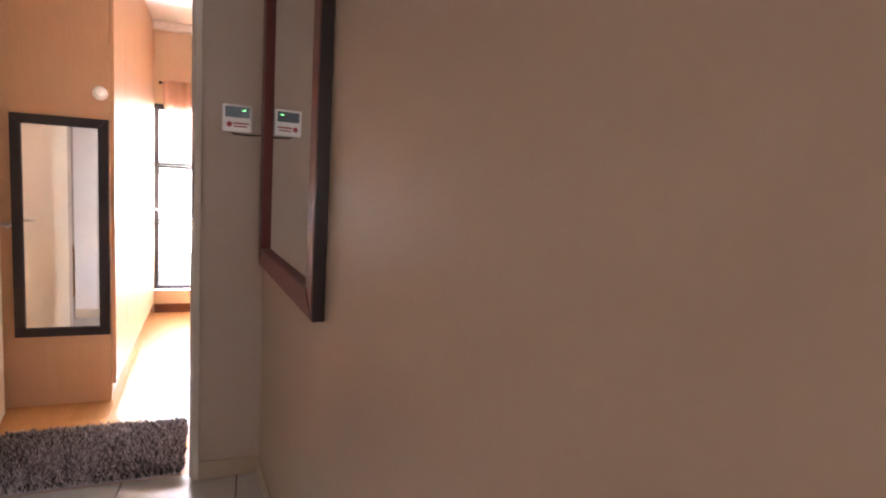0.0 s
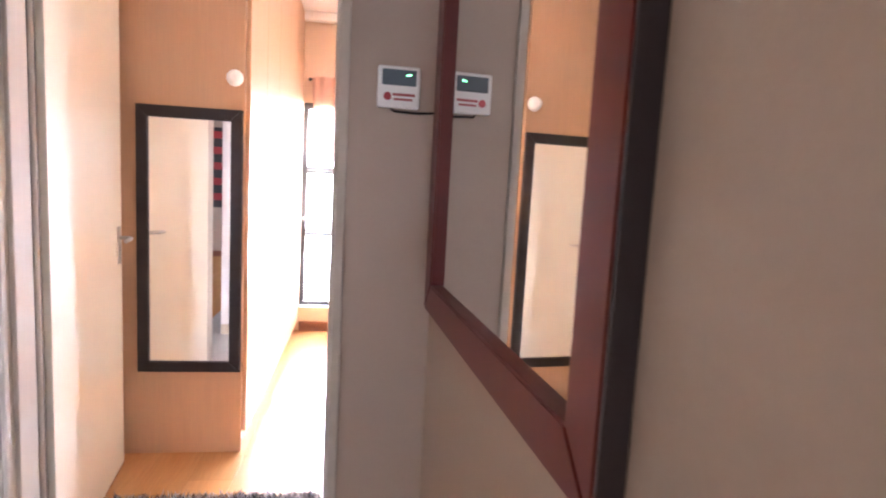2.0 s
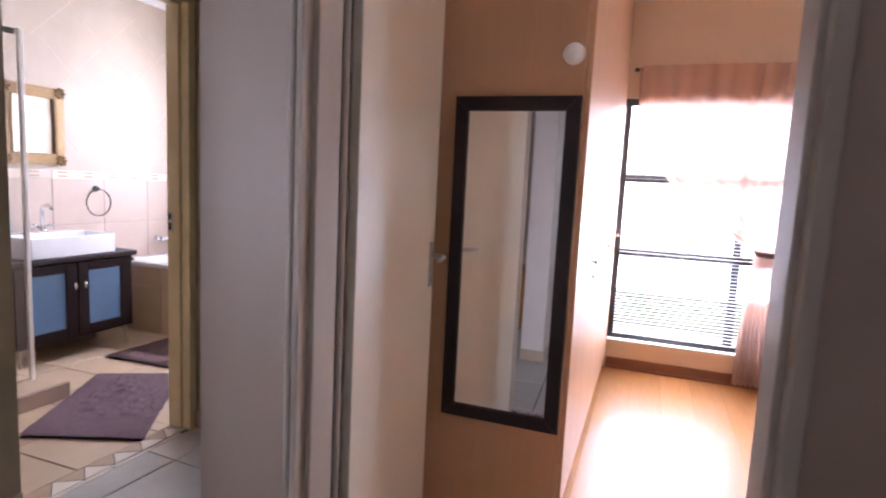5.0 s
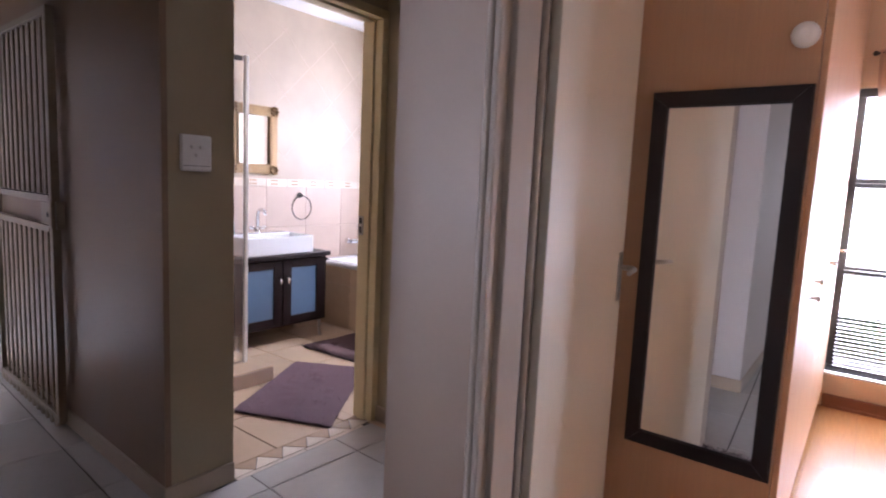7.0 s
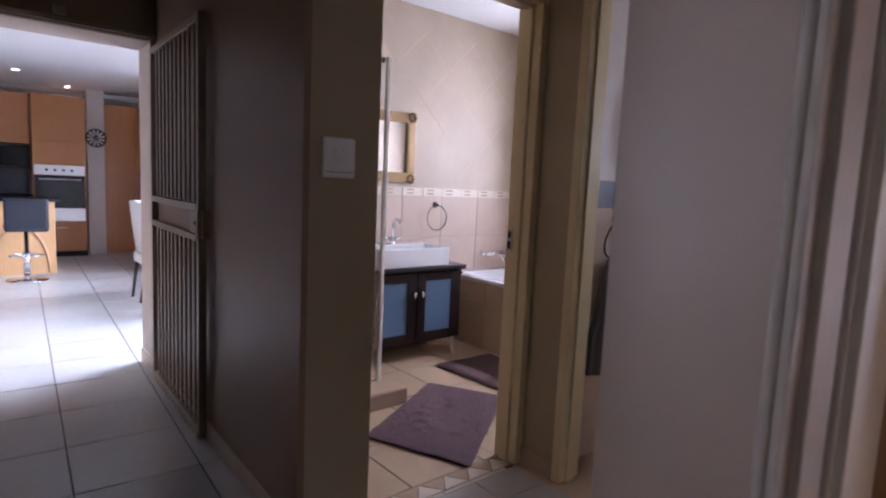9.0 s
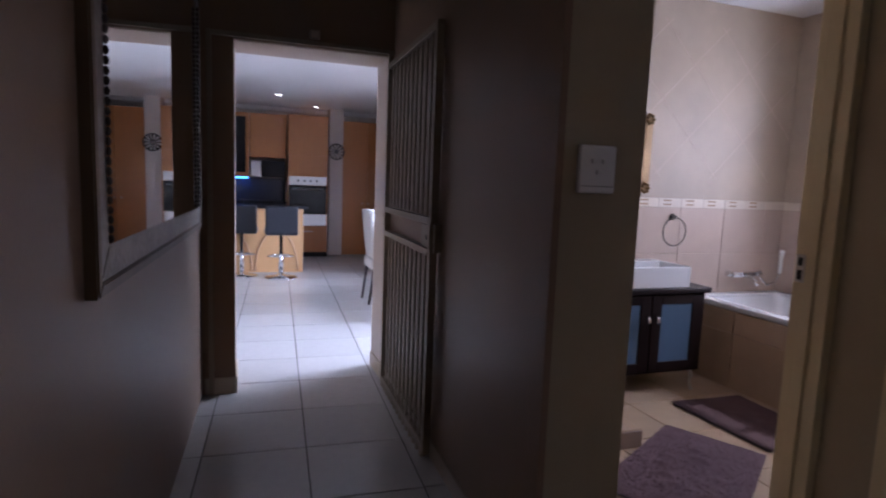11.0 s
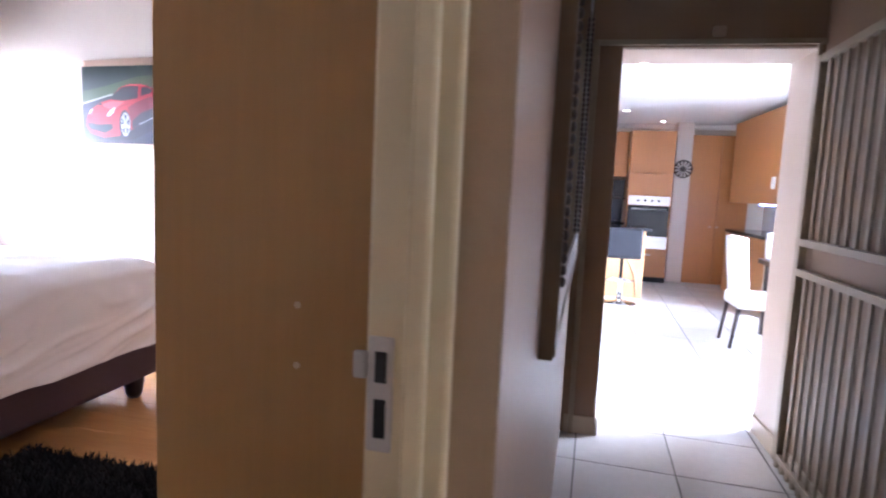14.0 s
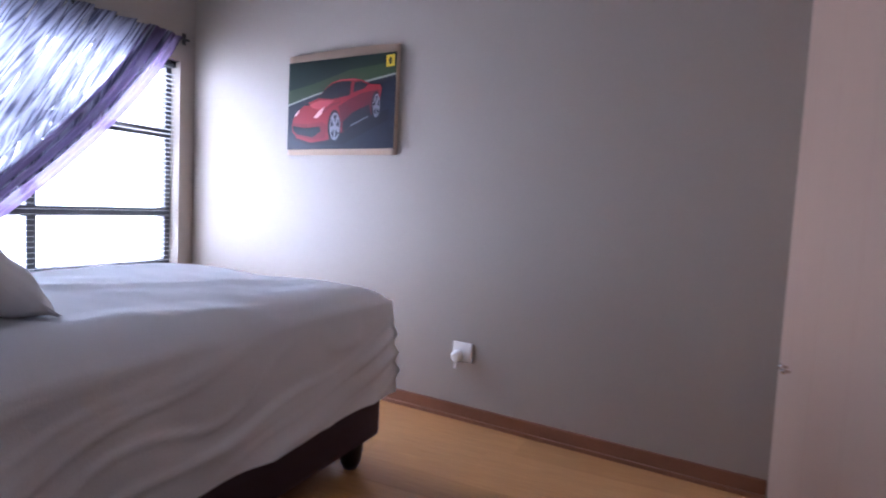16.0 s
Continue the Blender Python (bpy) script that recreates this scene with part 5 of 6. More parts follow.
# tub
tub = thing("bathtub", "white bathtub set in a tiled beige surround", "bathtub", (0, 0, 0))
TX0, TX1, TY0, TY1, TZ = -3.54, -1.78, 5.10, YNB - 0.01, 0.54
part("surround", rb(B(), TX0, TX1, TY0, TY0 + 0.06, 0, TZ - 0.02, r=0.004), BATHTILE, tub, "beige tiled front")
for i in range(4):
    part("tile", rb(B(), TX0 + i * 0.44 + 0.002, TX0 + (i + 1) * 0.44 - 0.002, TY0 - 0.008, TY0, 0.002, 0.37, r=0.0015, seg=1), BATHTILE, tub)
    part("tile", rb(B(), TX0 + i * 0.44 + 0.002, TX0 + (i + 1) * 0.44 - 0.002, TY0 - 0.008, TY0, 0.374, TZ - 0.022, r=0.0015, seg=1), BATHTILE, tub)
bm = B()
for b in ((TX0, TX1, TY0 - 0.01, TY0 + 0.08), (TX0, TX1, TY1 - 0.08, TY1), (TX0, TX0 + 0.09, TY0 + 0.07, TY1 - 0.07), (TX1 - 0.09, TX1, TY0 + 0.07, TY1 - 0.07)):
    rb(bm, b[0], b[1], b[2], b[3], TZ - 0.018, TZ + 0.02, r=0.012, seg=3)
sheet(bm, 30, 20, lambda u, v: (TX0 + 0.085 + (TX1 - TX0 - 0.17) * u, TY0 + 0.075 + (TY1 - TY0 - 0.15) * v, TZ + 0.01 - 0.36 * (max(0, 1 - (2 * u - 1) ** 6) * max(0, 1 - (2 * v - 1) ** 4)) ** 0.8))
part("shell", bm, CERAMIC, tub, "white enamelled tub")
bt = thing("bath_mixer", "chrome wall-mounted bath mixer with a hand shower", "tap", (-3.54, 5.56, 0.70))
part("body", tube(B(), [(0.06, -0.11, 0), (0.06, 0.11, 0)], 0.02, 12), CHROME, bt)
part("spout", tube(B(), [(0.06, 0, 0), (0.12, 0, -0.01), (0.17, 0, -0.03), (0.19, 0, -0.06)], 0.012, 10), CHROME, bt)
for y in (-0.1, 0.1):
    part("inlet", tube(B(), [(0, y, 0), (0.06, y, 0)], 0.014, 10), CHROME, bt)
    part("handle", tube(B(), [(0.06, y * 1.1, 0), (0.06, y * 1.6, 0.012)], [0.018, 0.022], 10), CHROME, bt)
hs = thing("hand_shower", "white and chrome hand shower on its cradle", "shower head", (-3.46, 5.90, 0.76))
part("grip", tube(B(), [(0, 0, -0.05), (0.01, -0.01, 0.06), (0.03, -0.03, 0.12)], [0.012, 0.013, 0.018], 10), PLASTIC, hs)
part("hose", tube(B(), [(0, 0, -0.05), (-0.01, -0.02, -0.12), (0.0, -0.12, -0.14), (0.0, -0.2, -0.08)], 0.007, 8), CHROME, hs)
solid("bath_plug", lathe(B(), [(0.02, 0), (0.022, 0.01), (0.01, 0.02)], -3.42, 5.11, TZ + 0.02, 12), BLACK, "small black bath plug on the tub rim", "plug")

# shower
sh = thing("shower_tray", "raised beige tiled shower tray", "shower tray", (0, 0, 0))
part("step", rb(B(), -3.54, -2.53, 2.985, 3.93, 0, 0.095, r=0.004), BATHTILE, sh)
for i in range(3):
    part("tile", rb(B(), -2.53, -2.522, 2.985 + i * 0.315 + 0.0015, 2.985 + (i + 1) * 0.315 - 0.0015, 0.002, 0.09, r=0.0012, seg=1), WALLTILE, sh)
scr = thing("shower_screen", "clear glass shower screen with a slim white edge profile", "shower screen", (-2.705, 3.845, 0.096))
part("pane", bx(B(), -0.004, 0.004, -0.88, -0.012, 0.012, 1.86), GLASS, scr).visible_shadow = False
part("post", rb(B(), -0.012, 0.012, -0.012, 0.012, 0, 1.88, r=0.003), PLASTIC, scr, "white edge profile")
part("rail", rb(B(), -0.01, 0.01, -0.88, -0.012, 0, 0.012, r=0.002), CHROME, scr)
part("clip", rb(B(), -0.016, 0.016, -0.09, -0.03, 1.845, 1.87, r=0.003), DARKMETAL, scr, "dark glass clip")
part("return_pane", bx(B(), -0.82, -0.012, -0.004, 0.004, 0.012, 1.86), GLASS, scr).visible_shadow = False


def flat_mat(corners, label, cloth=PURPLE_MAT):
    """A cotton mat with a raised, slightly wrinkled pattern; corners on the floor."""
    a, b, c, d = [Vector((*p, 0.002)) for p in corners]
    def at(u, v, lift):
        p = a.lerp(b, u).lerp(d.lerp(c, u), v)
        edge = min(u, 1 - u, v, 1 - v)
        h = 0.013 + 0.004 * noise.noise(p * 9) + (0.016 * max(0, noise.noise(p * 15)) if 0.2 < u < 0.8 and 0.22 < v < 0.78 else 0)
        w = 0.006 * noise.noise(p * 40) if edge < 0.001 else 0
        return p + Vector((w, w, lift * h))
    bm = sheet(B(), 60, 60, lambda u, v: at(u, v, 1.0))
    sheet(bm, 60, 60, lambda u, v: at(u, v, 0.0))
    ob = solid("bath_mat", bm, cloth, label, "mat")
    rng = random.Random(8)
    verts, faces = [], []
    for i in range(9000):
        p = at(rng.random(), rng.random(), 0.9)
        turn, lean, w, h = rng.uniform(0, 6.283), rng.uniform(0, 6.283), rng.uniform(0.0015, 0.003), rng.uniform(0.001, 0.005)
        q, r, k = Vector((math.cos(turn) * w, math.sin(turn) * w, 0)), Vector((math.cos(lean) * 0.007, math.sin(lean) * 0.007, h)), len(verts)
        verts += [tuple(p - q), tuple(p + q), tuple(p + r + q * 0.5), tuple(p + r - q * 0.5)]
        faces.append((k, k + 1, k + 2, k + 3))
    me = bpy.data.meshes.new("pile")
    me.from_pydata(verts, [], faces)
    me.materials.append(cloth)
    tuft = new("pile", me)
    tuft.parent = ob
    tagged(tuft, "short uneven cotton pile", kind="stuff")
    return ob


flat_mat([(-2.27, 3.49), (-1.74, 3.71), (-2.26, 4.47), (-2.69, 4.23)], "purple cotton bath mat inside the bathroom door")
flat_mat([(-2.96, 4.50), (-2.30, 4.53), (-2.28, 5.0), (-2.94, 5.02)], "dark red-brown cotton bath mat beside the tub", material("red_brown_cotton", (0.10, 0.055, 0.055), 0.95, grain=0.25, scale=120, bump=0.6, stain=0.15, stain_scale=5))

# patterned threshold
thr = structure("threshold_bathroom", bx(B(), XB - 0.1, XB + 0.02, 3.0, 3.9, -0.12, -0.003), GROUT, "row of triangle tiles across the bathroom doorway")
for k in range(6):
    y0 = 3.08 + k * 0.14
    x0, x1 = XB - 0.098, XB - 0.004
    for n_, q, m_ in ((0, [(x1, y0), (x0, y0 + 0.07), (x1, y0 + 0.14)], STRIP), (1, [(x0, y0 + 0.07), (x1, y0 + 0.14), (x0, y0 + 0.21)], STRIP_DARK)):
        c = sum((Vector(p) for p in q), Vector((0, 0))) / 3
        bm = B()
        f = bm.faces.new([bm.verts.new((*(c + (Vector(p) - c) * 0.95), -0.003)) for p in q])
        r = bmesh.ops.extrude_face_region(bm, geom=[f])
        for v in r["geom"]:
            if isinstance(v, bmesh.types.BMVert):
                v.co.z = 0.0015
        part("tile", bm, m_, thr)
for y0, y1 in ((3.12, 3.48), (3.483, 3.85)):
    part("strip_tile", rb(B(), XB - 0.001, XB + 0.019, y0, y1, -0.003, 0.0015, r=0.001, seg=1), STRIP, thr)

# ---- toilet ----
WX = -1.52
twall = bpy.data.objects["wall_toilet_west"]
wall_tiles(twall, WX, "y", YL + 0.115, YNB, 0.0, 1.2, 0.40, 0.33, WALLTILE, 1)
wall_tiles(twall, WX, "y", YL + 0.115, YNB, 1.2, 1.33, 0.30, 0.13, SLATE, 1, "border_tile")
towel_ring((WX + 0.008, 4.36, 1.15), 90, 0.09, 0.02)
tw = solid("hand_towel", sheet(B(), 40, 40, lambda u, v: (WX + 0.045 + 0.03 * (1 if u > 0.5 else -0.4) * min(1, 4 * abs(u - 0.5)) + 0.012 * math.sin(26 * v + 4 * u), 4.30 + (0.06 + 0.13 * min(1, abs(u - 0.5) * 3)) * (2 * v - 1) + 0.05, 0.985 - abs(u - 0.5) * 1.1)), TOWEL, "grey-brown hand towel hanging from the ring", "towel")
cloth_solid(tw, 0.012)
tb = thing("toilet_basin", "small white wall-hung basin in the guest toilet", "basin", (WX + 0.01, 4.62, 0.66))
bm = B()
rb(bm, 0, 0.34, 0, 0.025, 0, 0.15, r=0.01, seg=3)
rb(bm, 0, 0.34, 0.475, 0.5, 0, 0.15, r=0.01, seg=3)
rb(bm, 0, 0.09, 0.02, 0.48, 0, 0.15, r=0.01, seg=3)
rb(bm, 0.315, 0.34, 0.02, 0.48, 0, 0.15, r=0.01, seg=3)
rb(bm, 0.04, 0.33, 0.01, 0.49, 0, 0.035, r=0.01, seg=3)
part("bowl", bm, CERAMIC, tb)
part("trap", tube(B(), [(0.18, 0.25, 0.0), (0.18, 0.25, -0.14), (0.15, 0.25, -0.18), (0.0, 0.25, -0.18)], 0.018, 10), CHROME, tb, "chrome trap")
mixer("basin_tap", (WX + 0.06, 4.80, 0.81), 0, 0.19, "chrome swan-neck mixer tap over the small basin")
bottle((WX + 0.07, 4.95, 0.81), 0.026, 0.13, material("clear_soap", (0.5, 0.5, 0.48), 0.15), "small soap bottle beside the tap")
om = thing("oval_mirror", "oval mirror in a mottled silver frame", "mirror", (WX, 4.72, 1.575), 90)
part("glass", poly(B(), [(0.30 * math.cos(a), -0.012, 0.26 * math.sin(a)) for a in [2 * math.pi * k / 48 for k in range(48)]]), MIRROR, om, "clear mirror glass")
part("frame", tube(B(), [(0.325 * math.cos(a), -0.014, 0.285 * math.sin(a)) for a in [2 * math.pi * k / 48 for k in range(48)]], 0.028, 10, True), SILVERED, om, "mottled silver frame")
win3 = casement("window_3", -1.2, -0.7, 1.4, 2.1, 6.07, [], [], "small dark toilet window")
casement("window_4", WB0, WB1, 1.25, 2.02, 6.10, [], [-2.51], "dark bathroom window above the tub")
solid("roller_blind", sheet(B(), 8, 4, lambda u, v: (-1.22 + 0.54 * u, 5.95, 2.12 - 0.22 * v)), PEACH_SHEER, "tan fabric blind half down over the toilet window", "blind")

# ---- kitchen and dining ----
def cabinet_door(parent, box, pull=None):
    d = part("door", rb(B(), *box, r=0.003), KITCHEN_WOOD, parent)
    if pull:
        part("handle", rb(B(), *pull, r=0.002), NICKEL, d, "slim steel handle")
    return d

KX = -10.34
tallc = thing("oven_cabinet", "tall beech oven cabinet reaching the ceiling", "cabinet", (KX, 2.70, 0))
part("body", rb(B(), 0, 0.58, 0, 0.64, 0.08, 2.30, r=0.003), KITCHEN_WOOD, tallc)
part("plinth", bx(B(), 0, 0.55, 0, 0.64, 0, 0.08), BLACK, tallc)
cabinet_door(tallc, (0.581, 0.60, 0.003, 0.637, 1.66, 2.295))
cabinet_door(tallc, (0.581, 0.60, 0.003, 0.637, 1.335, 1.654))
cabinet_door(tallc, (0.581, 0.60, 0.003, 0.637, 0.09, 0.50), (0.60, 0.61, 0.25, 0.40, 0.42, 0.43))
ov = thing("oven", "stainless steel built-in oven with a black glass door", "oven", (KX + 0.585, 2.715, 0.52))
part("control_panel", rb(B(), 0, 0.03, 0, 0.60, 0.66, 0.80, r=0.003), STEEL, ov)
for i in range(4):
    part("knob", tube(B(), [(0.03, 0.14 + i * 0.1, 0.73), (0.05, 0.14 + i * 0.1, 0.73)], 0.018, 12), BLACK, ov)
dd = part("door", rb(B(), 0, 0.025, 0, 0.60, 0.19, 0.655, r=0.003), BLACKGLASS, ov, "black glass door")
part("handle", tube(B(), [(0.05, 0.05, 0.60), (0.05, 0.55, 0.60)], 0.010, 10), STEEL, dd)
part("drawer", rb(B(), 0, 0.022, 0, 0.60, 0, 0.185, r=0.003), STEEL, ov)

upc = thing("wall_cabinet", "beech wall cabinet over the kitchen counter", "cabinet", (KX, 2.12, 0))
part("body", rb(B(), 0, 0.36, 0, 0.57, 1.60, 2.30, r=0.003), KITCHEN_WOOD, upc)
cabinet_door(upc, (0.361, 0.38, 0.003, 0.567, 1.603, 2.297))
gc = thing("glass_cabinet", "beech wall cabinet with a dark glass door", "cabinet", (KX, 1.44, 0))
part("body", rb(B(), 0, 0.36, 0, 0.67, 1.28, 2.30, r=0.003), KITCHEN_WOOD, gc)
gd = cabinet_door(gc, (0.361, 0.38, 0.003, 0.667, 1.283, 2.297))
part("pane", bx(B(), 0.3805, 0.385, 0.30, 0.62, 1.35, 2.23), BLACKGLASS, gd, "dark glass")
mw = thing("microwave", "black microwave oven on a shelf", "microwave", (KX + 0.02, 2.13, 1.285))
part("case", rb(B(), 0, 0.34, 0.0, 0.54, 0, 0.27, r=0.006), BLACKGLASS, mw)
part("door", rb(B(), 0.341, 0.352, 0.17, 0.53, 0.01, 0.26, r=0.003), BLACKGLASS, mw)
part("panel", rb(B(), 0.341, 0.352, 0.01, 0.16, 0.01, 0.26, r=0.003), PLASTIC, mw, "white panel")
solid("shelf", rb(B(), KX, KX + 0.36, 2.12, 2.69, 1.25, 1.28, r=0.003), WENGE, "dark wooden shelf under the microwave", "shelf")
basec = thing("base_cabinet", "beech base cabinets under a dark worktop", "cabinet", (KX, 0.2, 0))
part("body", rb(B(), 0, 0.56, 0, 2.48, 0.08, 0.86, r=0.003), KITCHEN_WOOD, basec)
for i in range(4):
    cabinet_door(basec, (0.561, 0.58, 0.003 + i * 0.62, 0.617 + i * 0.62, 0.09, 0.855))
solid("worktop", rb(B(), KX, KX + 0.6, 0.2, 2.69, 0.861, 0.90, r=0.004), GRANITE, "polished dark granite worktop along the wall", "worktop")
solid("splashback", bx(B(), KX, KX + 0.01, 0.2, 2.69, 0.901, 1.249), material("dark_blue_splashback", (0.05, 0.055, 0.075), 0.25, grain=0.1, scale=30), "dark tiled splashback over the worktop", "splashback")
strip = solid("cabinet_light", rb(B(), KX + 0.1, KX + 0.13, 1.48, 2.09, 1.262, 1.277, r=0.003), glow_material("blue_led", (0.05, 0.25, 1.0), 30), "blue light strip under the glass cabinet", "lamp")
for i, (y, r, h) in enumerate(((1.50, 0.05, 0.13), (1.68, 0.06, 0.10), (1.82, 0.04, 0.16))):
    j = thing("storage_jar", "dark glossy storage jar on the worktop", "jar", (KX + 0.2, y, 0.901), 0, "jars on the worktop")
    part("body", lathe(B(), [(r, 0), (r, h * 0.85)], n=14), BLACKGLASS, j)
    part("lid", lathe(B(), [(r * 1.02, h * 0.85), (r * 1.02, h * 0.95), (r * 0.3, h)], n=14), STEEL, j, "steel lid")

pillar = structure("wall_pillar", bx(B(), KX, KX + 0.35, 3.39, 3.618, 0, 2.46), WALL_COOL, "plastered wall pillar")
clock = thing("wall_clock", "round chrome openwork wall clock", "clock", (KX + 0.35, 3.505, 1.755), 90)
part("rim", tube(B(), [(0.13 * math.cos(a), -0.015, 0.13 * math.sin(a)) for a in [2 * math.pi * k / 32 for k in range(32)]], 0.010, 8, True), RING_METAL, clock)
part("face", tube(B(), [(0, -0.004, 0), (0, -0.012, 0)], 0.045, 20), RING_METAL, clock)
for k in range(12):
    a = k * math.pi / 6
    part("spoke", tube(B(), [(0.05 * math.cos(a), -0.012, 0.05 * math.sin(a)), (0.125 * math.cos(a), -0.012, 0.125 * math.sin(a))], [0.004, 0.016], 6), RING_METAL, clock)
part("hand", rb(B(), -0.004, 0.004, -0.018, -0.014, 0, 0.09, r=0.001), BLACK, clock)

pantry = thing("pantry_cupboard", "tall flush beech pantry doors", "cupboard", (KX, 3.62, 0))
part("body", bx(B(), 0, 0.30, 0, 0.86, 0.0, 2.28), KITCHEN_WOOD, pantry)
for i in range(2):
    cabinet_door(pantry, (0.301, 0.32, 0.003 + i * 0.43, 0.427 + i * 0.43, 0.01, 2.275), (0.32, 0.332, 0.34 + i * 0.10, 0.36 + i * 0.10, 0.88, 0.90))

side = thing("side_cabinet", "beech cabinet run with a blue lit niche", "cabinet", (-9.6, 4.10, 0))
part("base", rb(B(), 0, 2.1, 0, 0.5, 0.0, 0.86, r=0.003), KITCHEN_WOOD, side)
part("worktop", rb(B(), 0, 2.12, -0.02, 0.5, 0.861, 0.90, r=0.004), GRANITE, side, "dark granite top")
part("upper", rb(B(), 0, 2.1, 0.0, 0.5, 1.28, 2.40, r=0.003), KITCHEN_WOOD, side)
part("back", bx(B(), 0, 2.1, 0.47, 0.5, 0.901, 1.279), WHITE, side)
solid("niche_light", rb(B(), -8.6, -7.6, 4.2, 4.23, 1.262, 1.277, r=0.003), glow_material("violet_led", (0.25, 0.35, 1.0), 12), "blue light strip in the cabinet niche", "lamp")
solid("wall_hook", rb(B(), -7.92, -7.82, 4.075, 4.099, 1.46, 1.60, r=0.01, seg=3), PLASTIC, "white plastic dispenser on the cabinet", "dispenser")

bar = thing("breakfast_bar", "beech breakfast bar with arched insets and a dark top", "counter", (-8.66, 0.3, 0))
part("body", rb(B(), 0, 0.42, 0, 2.50, 0, 0.87, r=0.004), material("bar_beech", (0.62, 0.36, 0.16), 0.35, grain=0.1, scale=8, stretch=(14, 14, 0.7)), bar)
part("worktop", rb(B(), -0.1, 0.50, -0.05, 2.56, 0.871, 0.91, r=0.005), GRANITE, bar, "dark granite top")
for i in range(4):
    yc = 0.35 + i * 0.6
    part("arch_panel", tube(B(), [(0.425, yc + 0.28 * math.cos(a), 0.02 + 0.55 * math.sin(a)) for a in [math.pi * k / 16 for k in range(17)]], 0.012, 6), BEECH, bar)


def bar_stool(at, rz):
    s = thing("bar_stool", "black leather bar stool on a chrome column and round foot", "stool", at, rz, "stools at the breakfast bar")
    part("foot", lathe(B(), [(0.20, 0), (0.20, 0.012), (0.06, 0.03), (0.035, 0.06)], n=24), CHROME, s, "round chrome foot")
    part("column", tube(B(), [(0, 0, 0.05), (0, 0, 0.34), (0, 0, 0.341), (0, 0, 0.56)], [0.032, 0.032, 0.022, 0.022], 14), CHROME, s)
    part("footrest", tube(B(), [(-0.03, 0, 0.28)] + [(0.15 * math.cos(a) + 0.02, 0.16 * math.sin(a), 0.28) for a in [k * math.pi / 8 - math.pi / 2 for k in range(9)]] + [(-0.03, 0.02, 0.28)], 0.011, 8), CHROME, s)
    part("seat", rb(B(), -0.20, 0.20, -0.2, 0.2, 0.565, 0.64, r=0.03, seg=3), LEATHER_BLACK, s)
    part("backrest", rb(B(), -0.21, -0.15, -0.2, 0.2, 0.58, 0.93, r=0.025, seg=3), LEATHER_BLACK, s)
    return s


stool = bar_stool((-7.78, 2.48, 0), 180)
copy_thing(stool, pose(-7.98, 2.0, 0, 0, 0, 176))
copy_thing(stool, pose(-7.95, 1.45, 0, 0, 0, 184))


def dining_chair(at, rz):
    """Local +x is the way that the sitter looks."""
    s = thing("dining_chair", "white leather high-back dining chair on dark wooden legs", "chair", at, rz, "chairs round the dining table")
    part("seat", rb(B(), -0.22, 0.23, -0.22, 0.22, 0.36, 0.48, r=0.03, seg=3), LEATHER_WHITE, s)
    bm = B()
    sheet(bm, 6, 14, lambda u, v: (-0.19 - 0.06 * v * v - 0.02 * math.sin(3 * v), -0.215 + 0.43 * u, 0.44 + 0.54 * v))
    ob = part("backrest", bm, LEATHER_WHITE, s)
    cloth_solid(ob, 0.07)
    for x, y in ((0.19, 0.18), (0.19, -0.18), (-0.19, 0.18), (-0.19, -0.18)):
        part("leg", tube(B(), [(x * (1.0 if x > 0 else 1.25), y, 0), (x, y, 0.37)], [0.016, 0.022], 4), ESPRESSO, s, "dark tapered leg")
    return s


chair = dining_chair((-6.20, 3.50, 0), 90)
copy_thing(chair, pose(-6.20, 4.75, 0, 0, 0, -90))
copy_thing(chair, pose(-7.02, 4.1, 0, 0, 0, 5))
copy_thing(chair, pose(-5.5, 4.75, 0, 0, 0, -90))
table = thing("dining_table", "dark wooden dining table", "table", (-5.95, 4.12, 0))
part("tabletop", rb(B(), -0.85, 0.85, -0.45, 0.45, 0.70, 0.75, r=0.008), WENGE, table)
for x in (-0.75, 0.75):
    for y in (-0.36, 0.36):
        part("leg", rb(B(), x - 0.04, x + 0.04, y - 0.04, y + 0.04, 0, 0.70, r=0.006), WENGE, table)

LAMP = glow_material("downlight_glow", (1.0, 0.93, 0.85), 25)
for x, y in ((-6.03, 2.34), (-6.10, 3.31), (-8.83, 2.50), (-9.9, 3.15)):
    l = thing("downlight", "small round recessed downlight, lit", "lamp", (x, y, 2.46), 0, "downlights in the kitchen ceiling")
    part("rim", tube(B(), [(0.05 * math.cos(a), 0.05 * math.sin(a), -0.003) for a in [2 * math.pi * k / 20 for k in range(20)]], 0.007, 6, True), WHITE, l)
    part("bulb", lathe(B(), [(0.042, -0.004), (0.042, -0.001)], n=18), LAMP, l, "glowing bulb face")

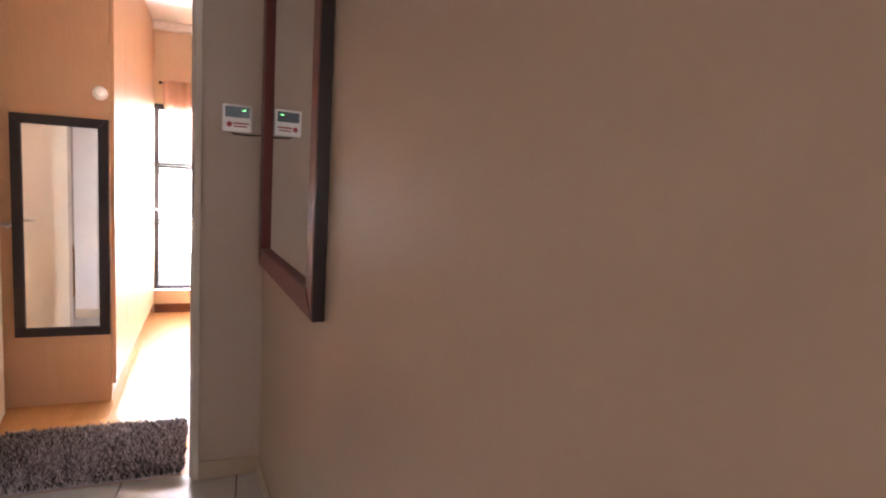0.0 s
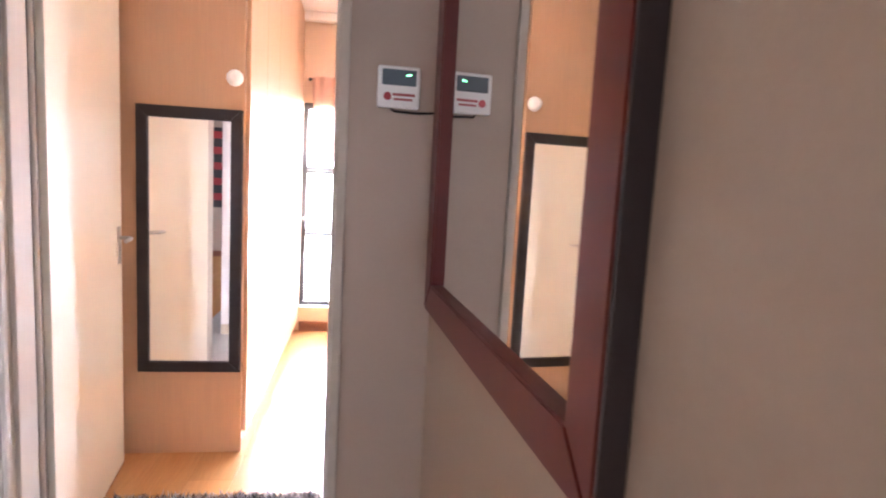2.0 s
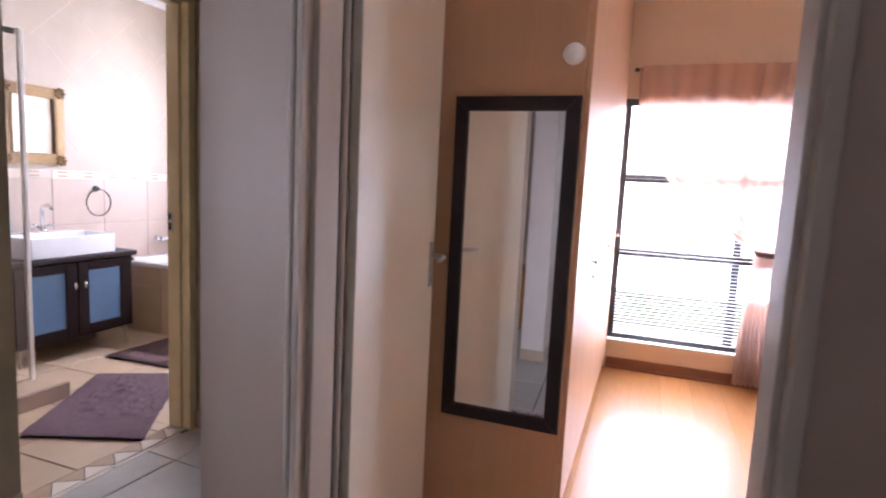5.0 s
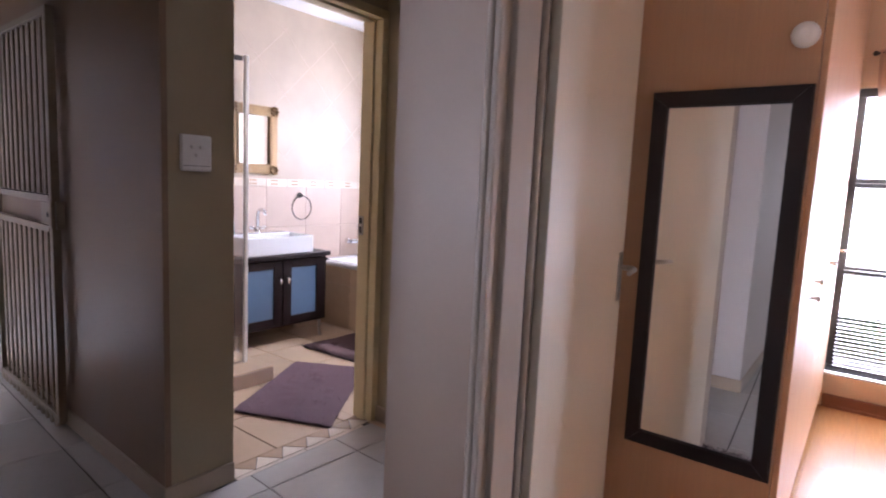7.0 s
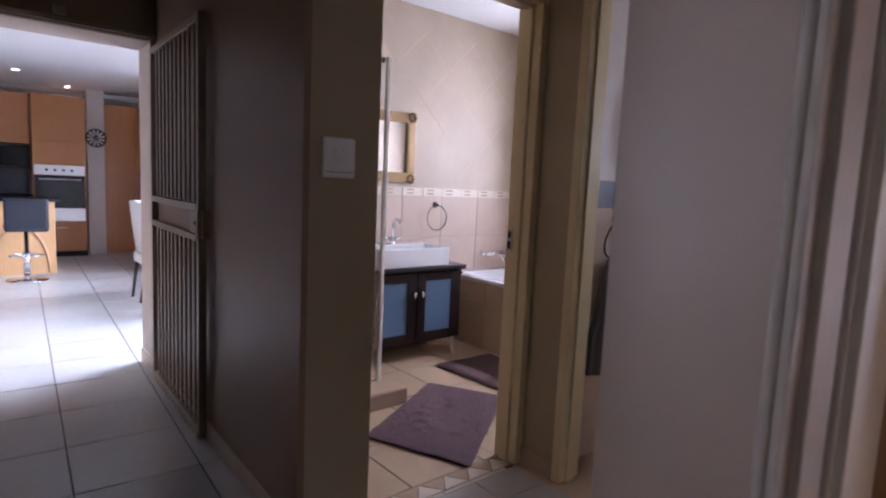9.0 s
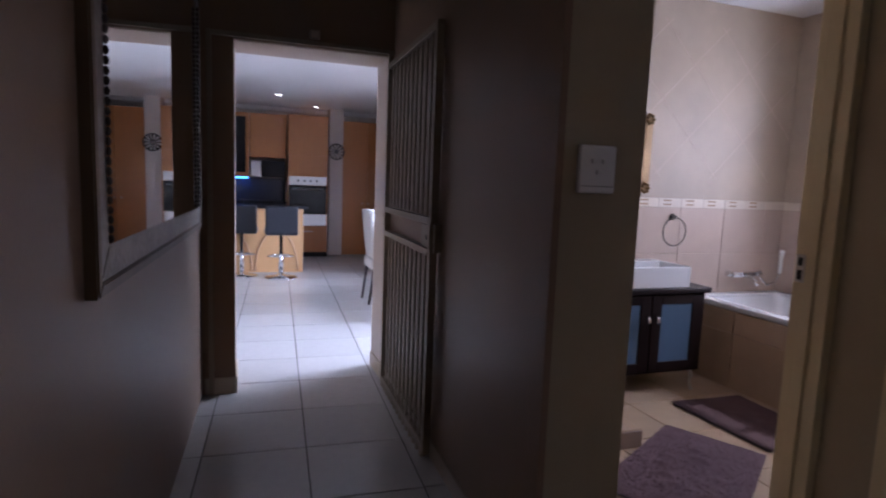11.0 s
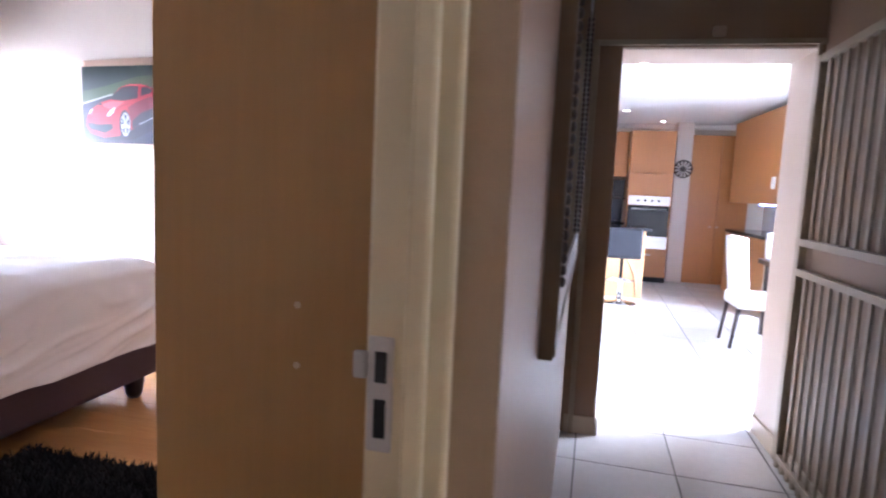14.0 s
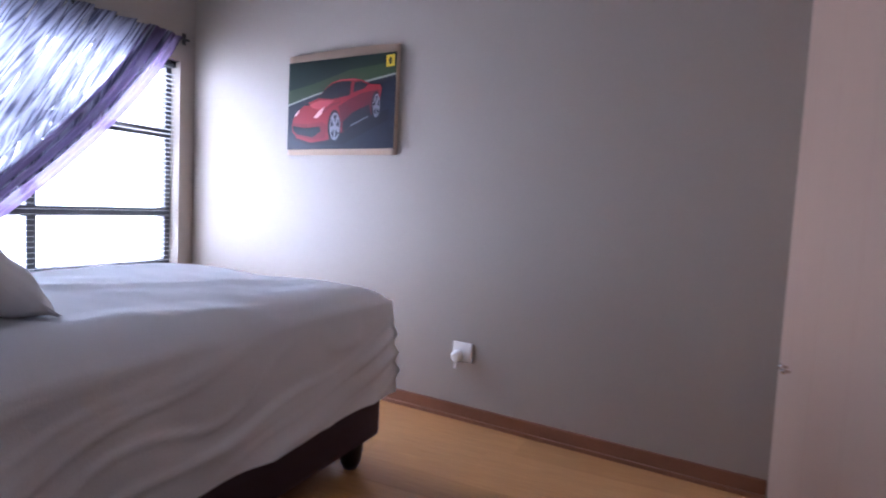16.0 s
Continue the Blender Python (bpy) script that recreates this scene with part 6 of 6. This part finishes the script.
win5 = thing("window_5", "wide dark aluminium sliding door beside the dining table", "window", (0, 5.5, 0), kind="structure")
for b in ((-7.0, -4.4, 2.14, 2.2), (-7.0, -4.4, 0.0, 0.05), (-7.0, -6.94, 0.05, 2.14), (-4.46, -4.4, 0.05, 2.14), (-5.73, -5.67, 0.05, 2.14)):
    part("window_frame", rb(B(), b[0], b[1], -0.03, 0.03, b[2], b[3], r=0.004), DARKMETAL, win5)
for a, b in ((-6.94, -5.73), (-5.67, -4.46)):
    part("pane", bx(B(), a, b, -0.003, 0.003, 0.05, 2.14), GLASS, win5).visible_shadow = False

# ---- outside ----
tagged(mesh_object("pavement", bx(B(), -16, 10, -14, 8.0, -0.129, -0.125), PAVING), "pale paving round the house", "", "", "structure")
tagged(mesh_object("ground", bx(B(), -300, 300, -300, 300, -0.5, -0.13), LAWN), "sunlit lawn around the house", "", "", "structure")
wall("backdrop_garden_wall", [(-9, 9, 9.2, 9.4, -0.13, 1.3)], WALL_COOL, "pale plastered garden wall")


def bush(at, r, h, n, seed):
    s = thing("bush", "leafy green garden bush against the wall", "bush", at, 0, "bushes outside the bedroom window")
    rng = random.Random(seed)
    stems = B()
    for k in range(7):
        a = rng.uniform(0, 6.28)
        tube(stems, [(0, 0, 0), (0.2 * r * math.cos(a), 0.2 * r * math.sin(a), h * 0.4), (0.6 * r * math.cos(a), 0.6 * r * math.sin(a), h * 0.8)], [0.02, 0.014, 0.005], 5)
    part("stems", stems, SKIRT_WOOD, s)
    verts, faces = [], []
    for i in range(n):
        a, t = rng.uniform(0, 6.28), rng.random() ** 0.6
        z = h * (0.12 + 0.85 * rng.random())
        rr = r * t * (0.75 + 0.35 * math.sin(3 * a + 2 * z))
        c = Vector((rr * math.cos(a), rr * math.sin(a), z))
        d = Vector((rng.uniform(-1, 1), rng.uniform(-1, 1), rng.uniform(-0.4, 0.8))).normalized()
        e = d.orthogonal().normalized()
        l = rng.uniform(0.03, 0.06)
        k = len(verts)
        verts += [tuple(c), tuple(c + d * l * 0.5 + e * l * 0.25), tuple(c + d * l), tuple(c + d * l * 0.5 - e * l * 0.25)]
        faces.append((k, k + 1, k + 2, k + 3))
    me = bpy.data.meshes.new("foliage")
    me.from_pydata(verts, [], faces)
    me.materials.append(LEAFGREEN)
    ob = new("foliage", me)
    ob.parent = s
    tagged(ob, "small green leaves", kind="stuff")


bush((0.55, 8.4, -0.13), 0.55, 0.75, 5000, 1)
bush((1.6, 8.6, -0.13), 0.6, 0.9, 5000, 2)
bush((-0.4, 8.7, -0.13), 0.5, 0.6, 4000, 3)
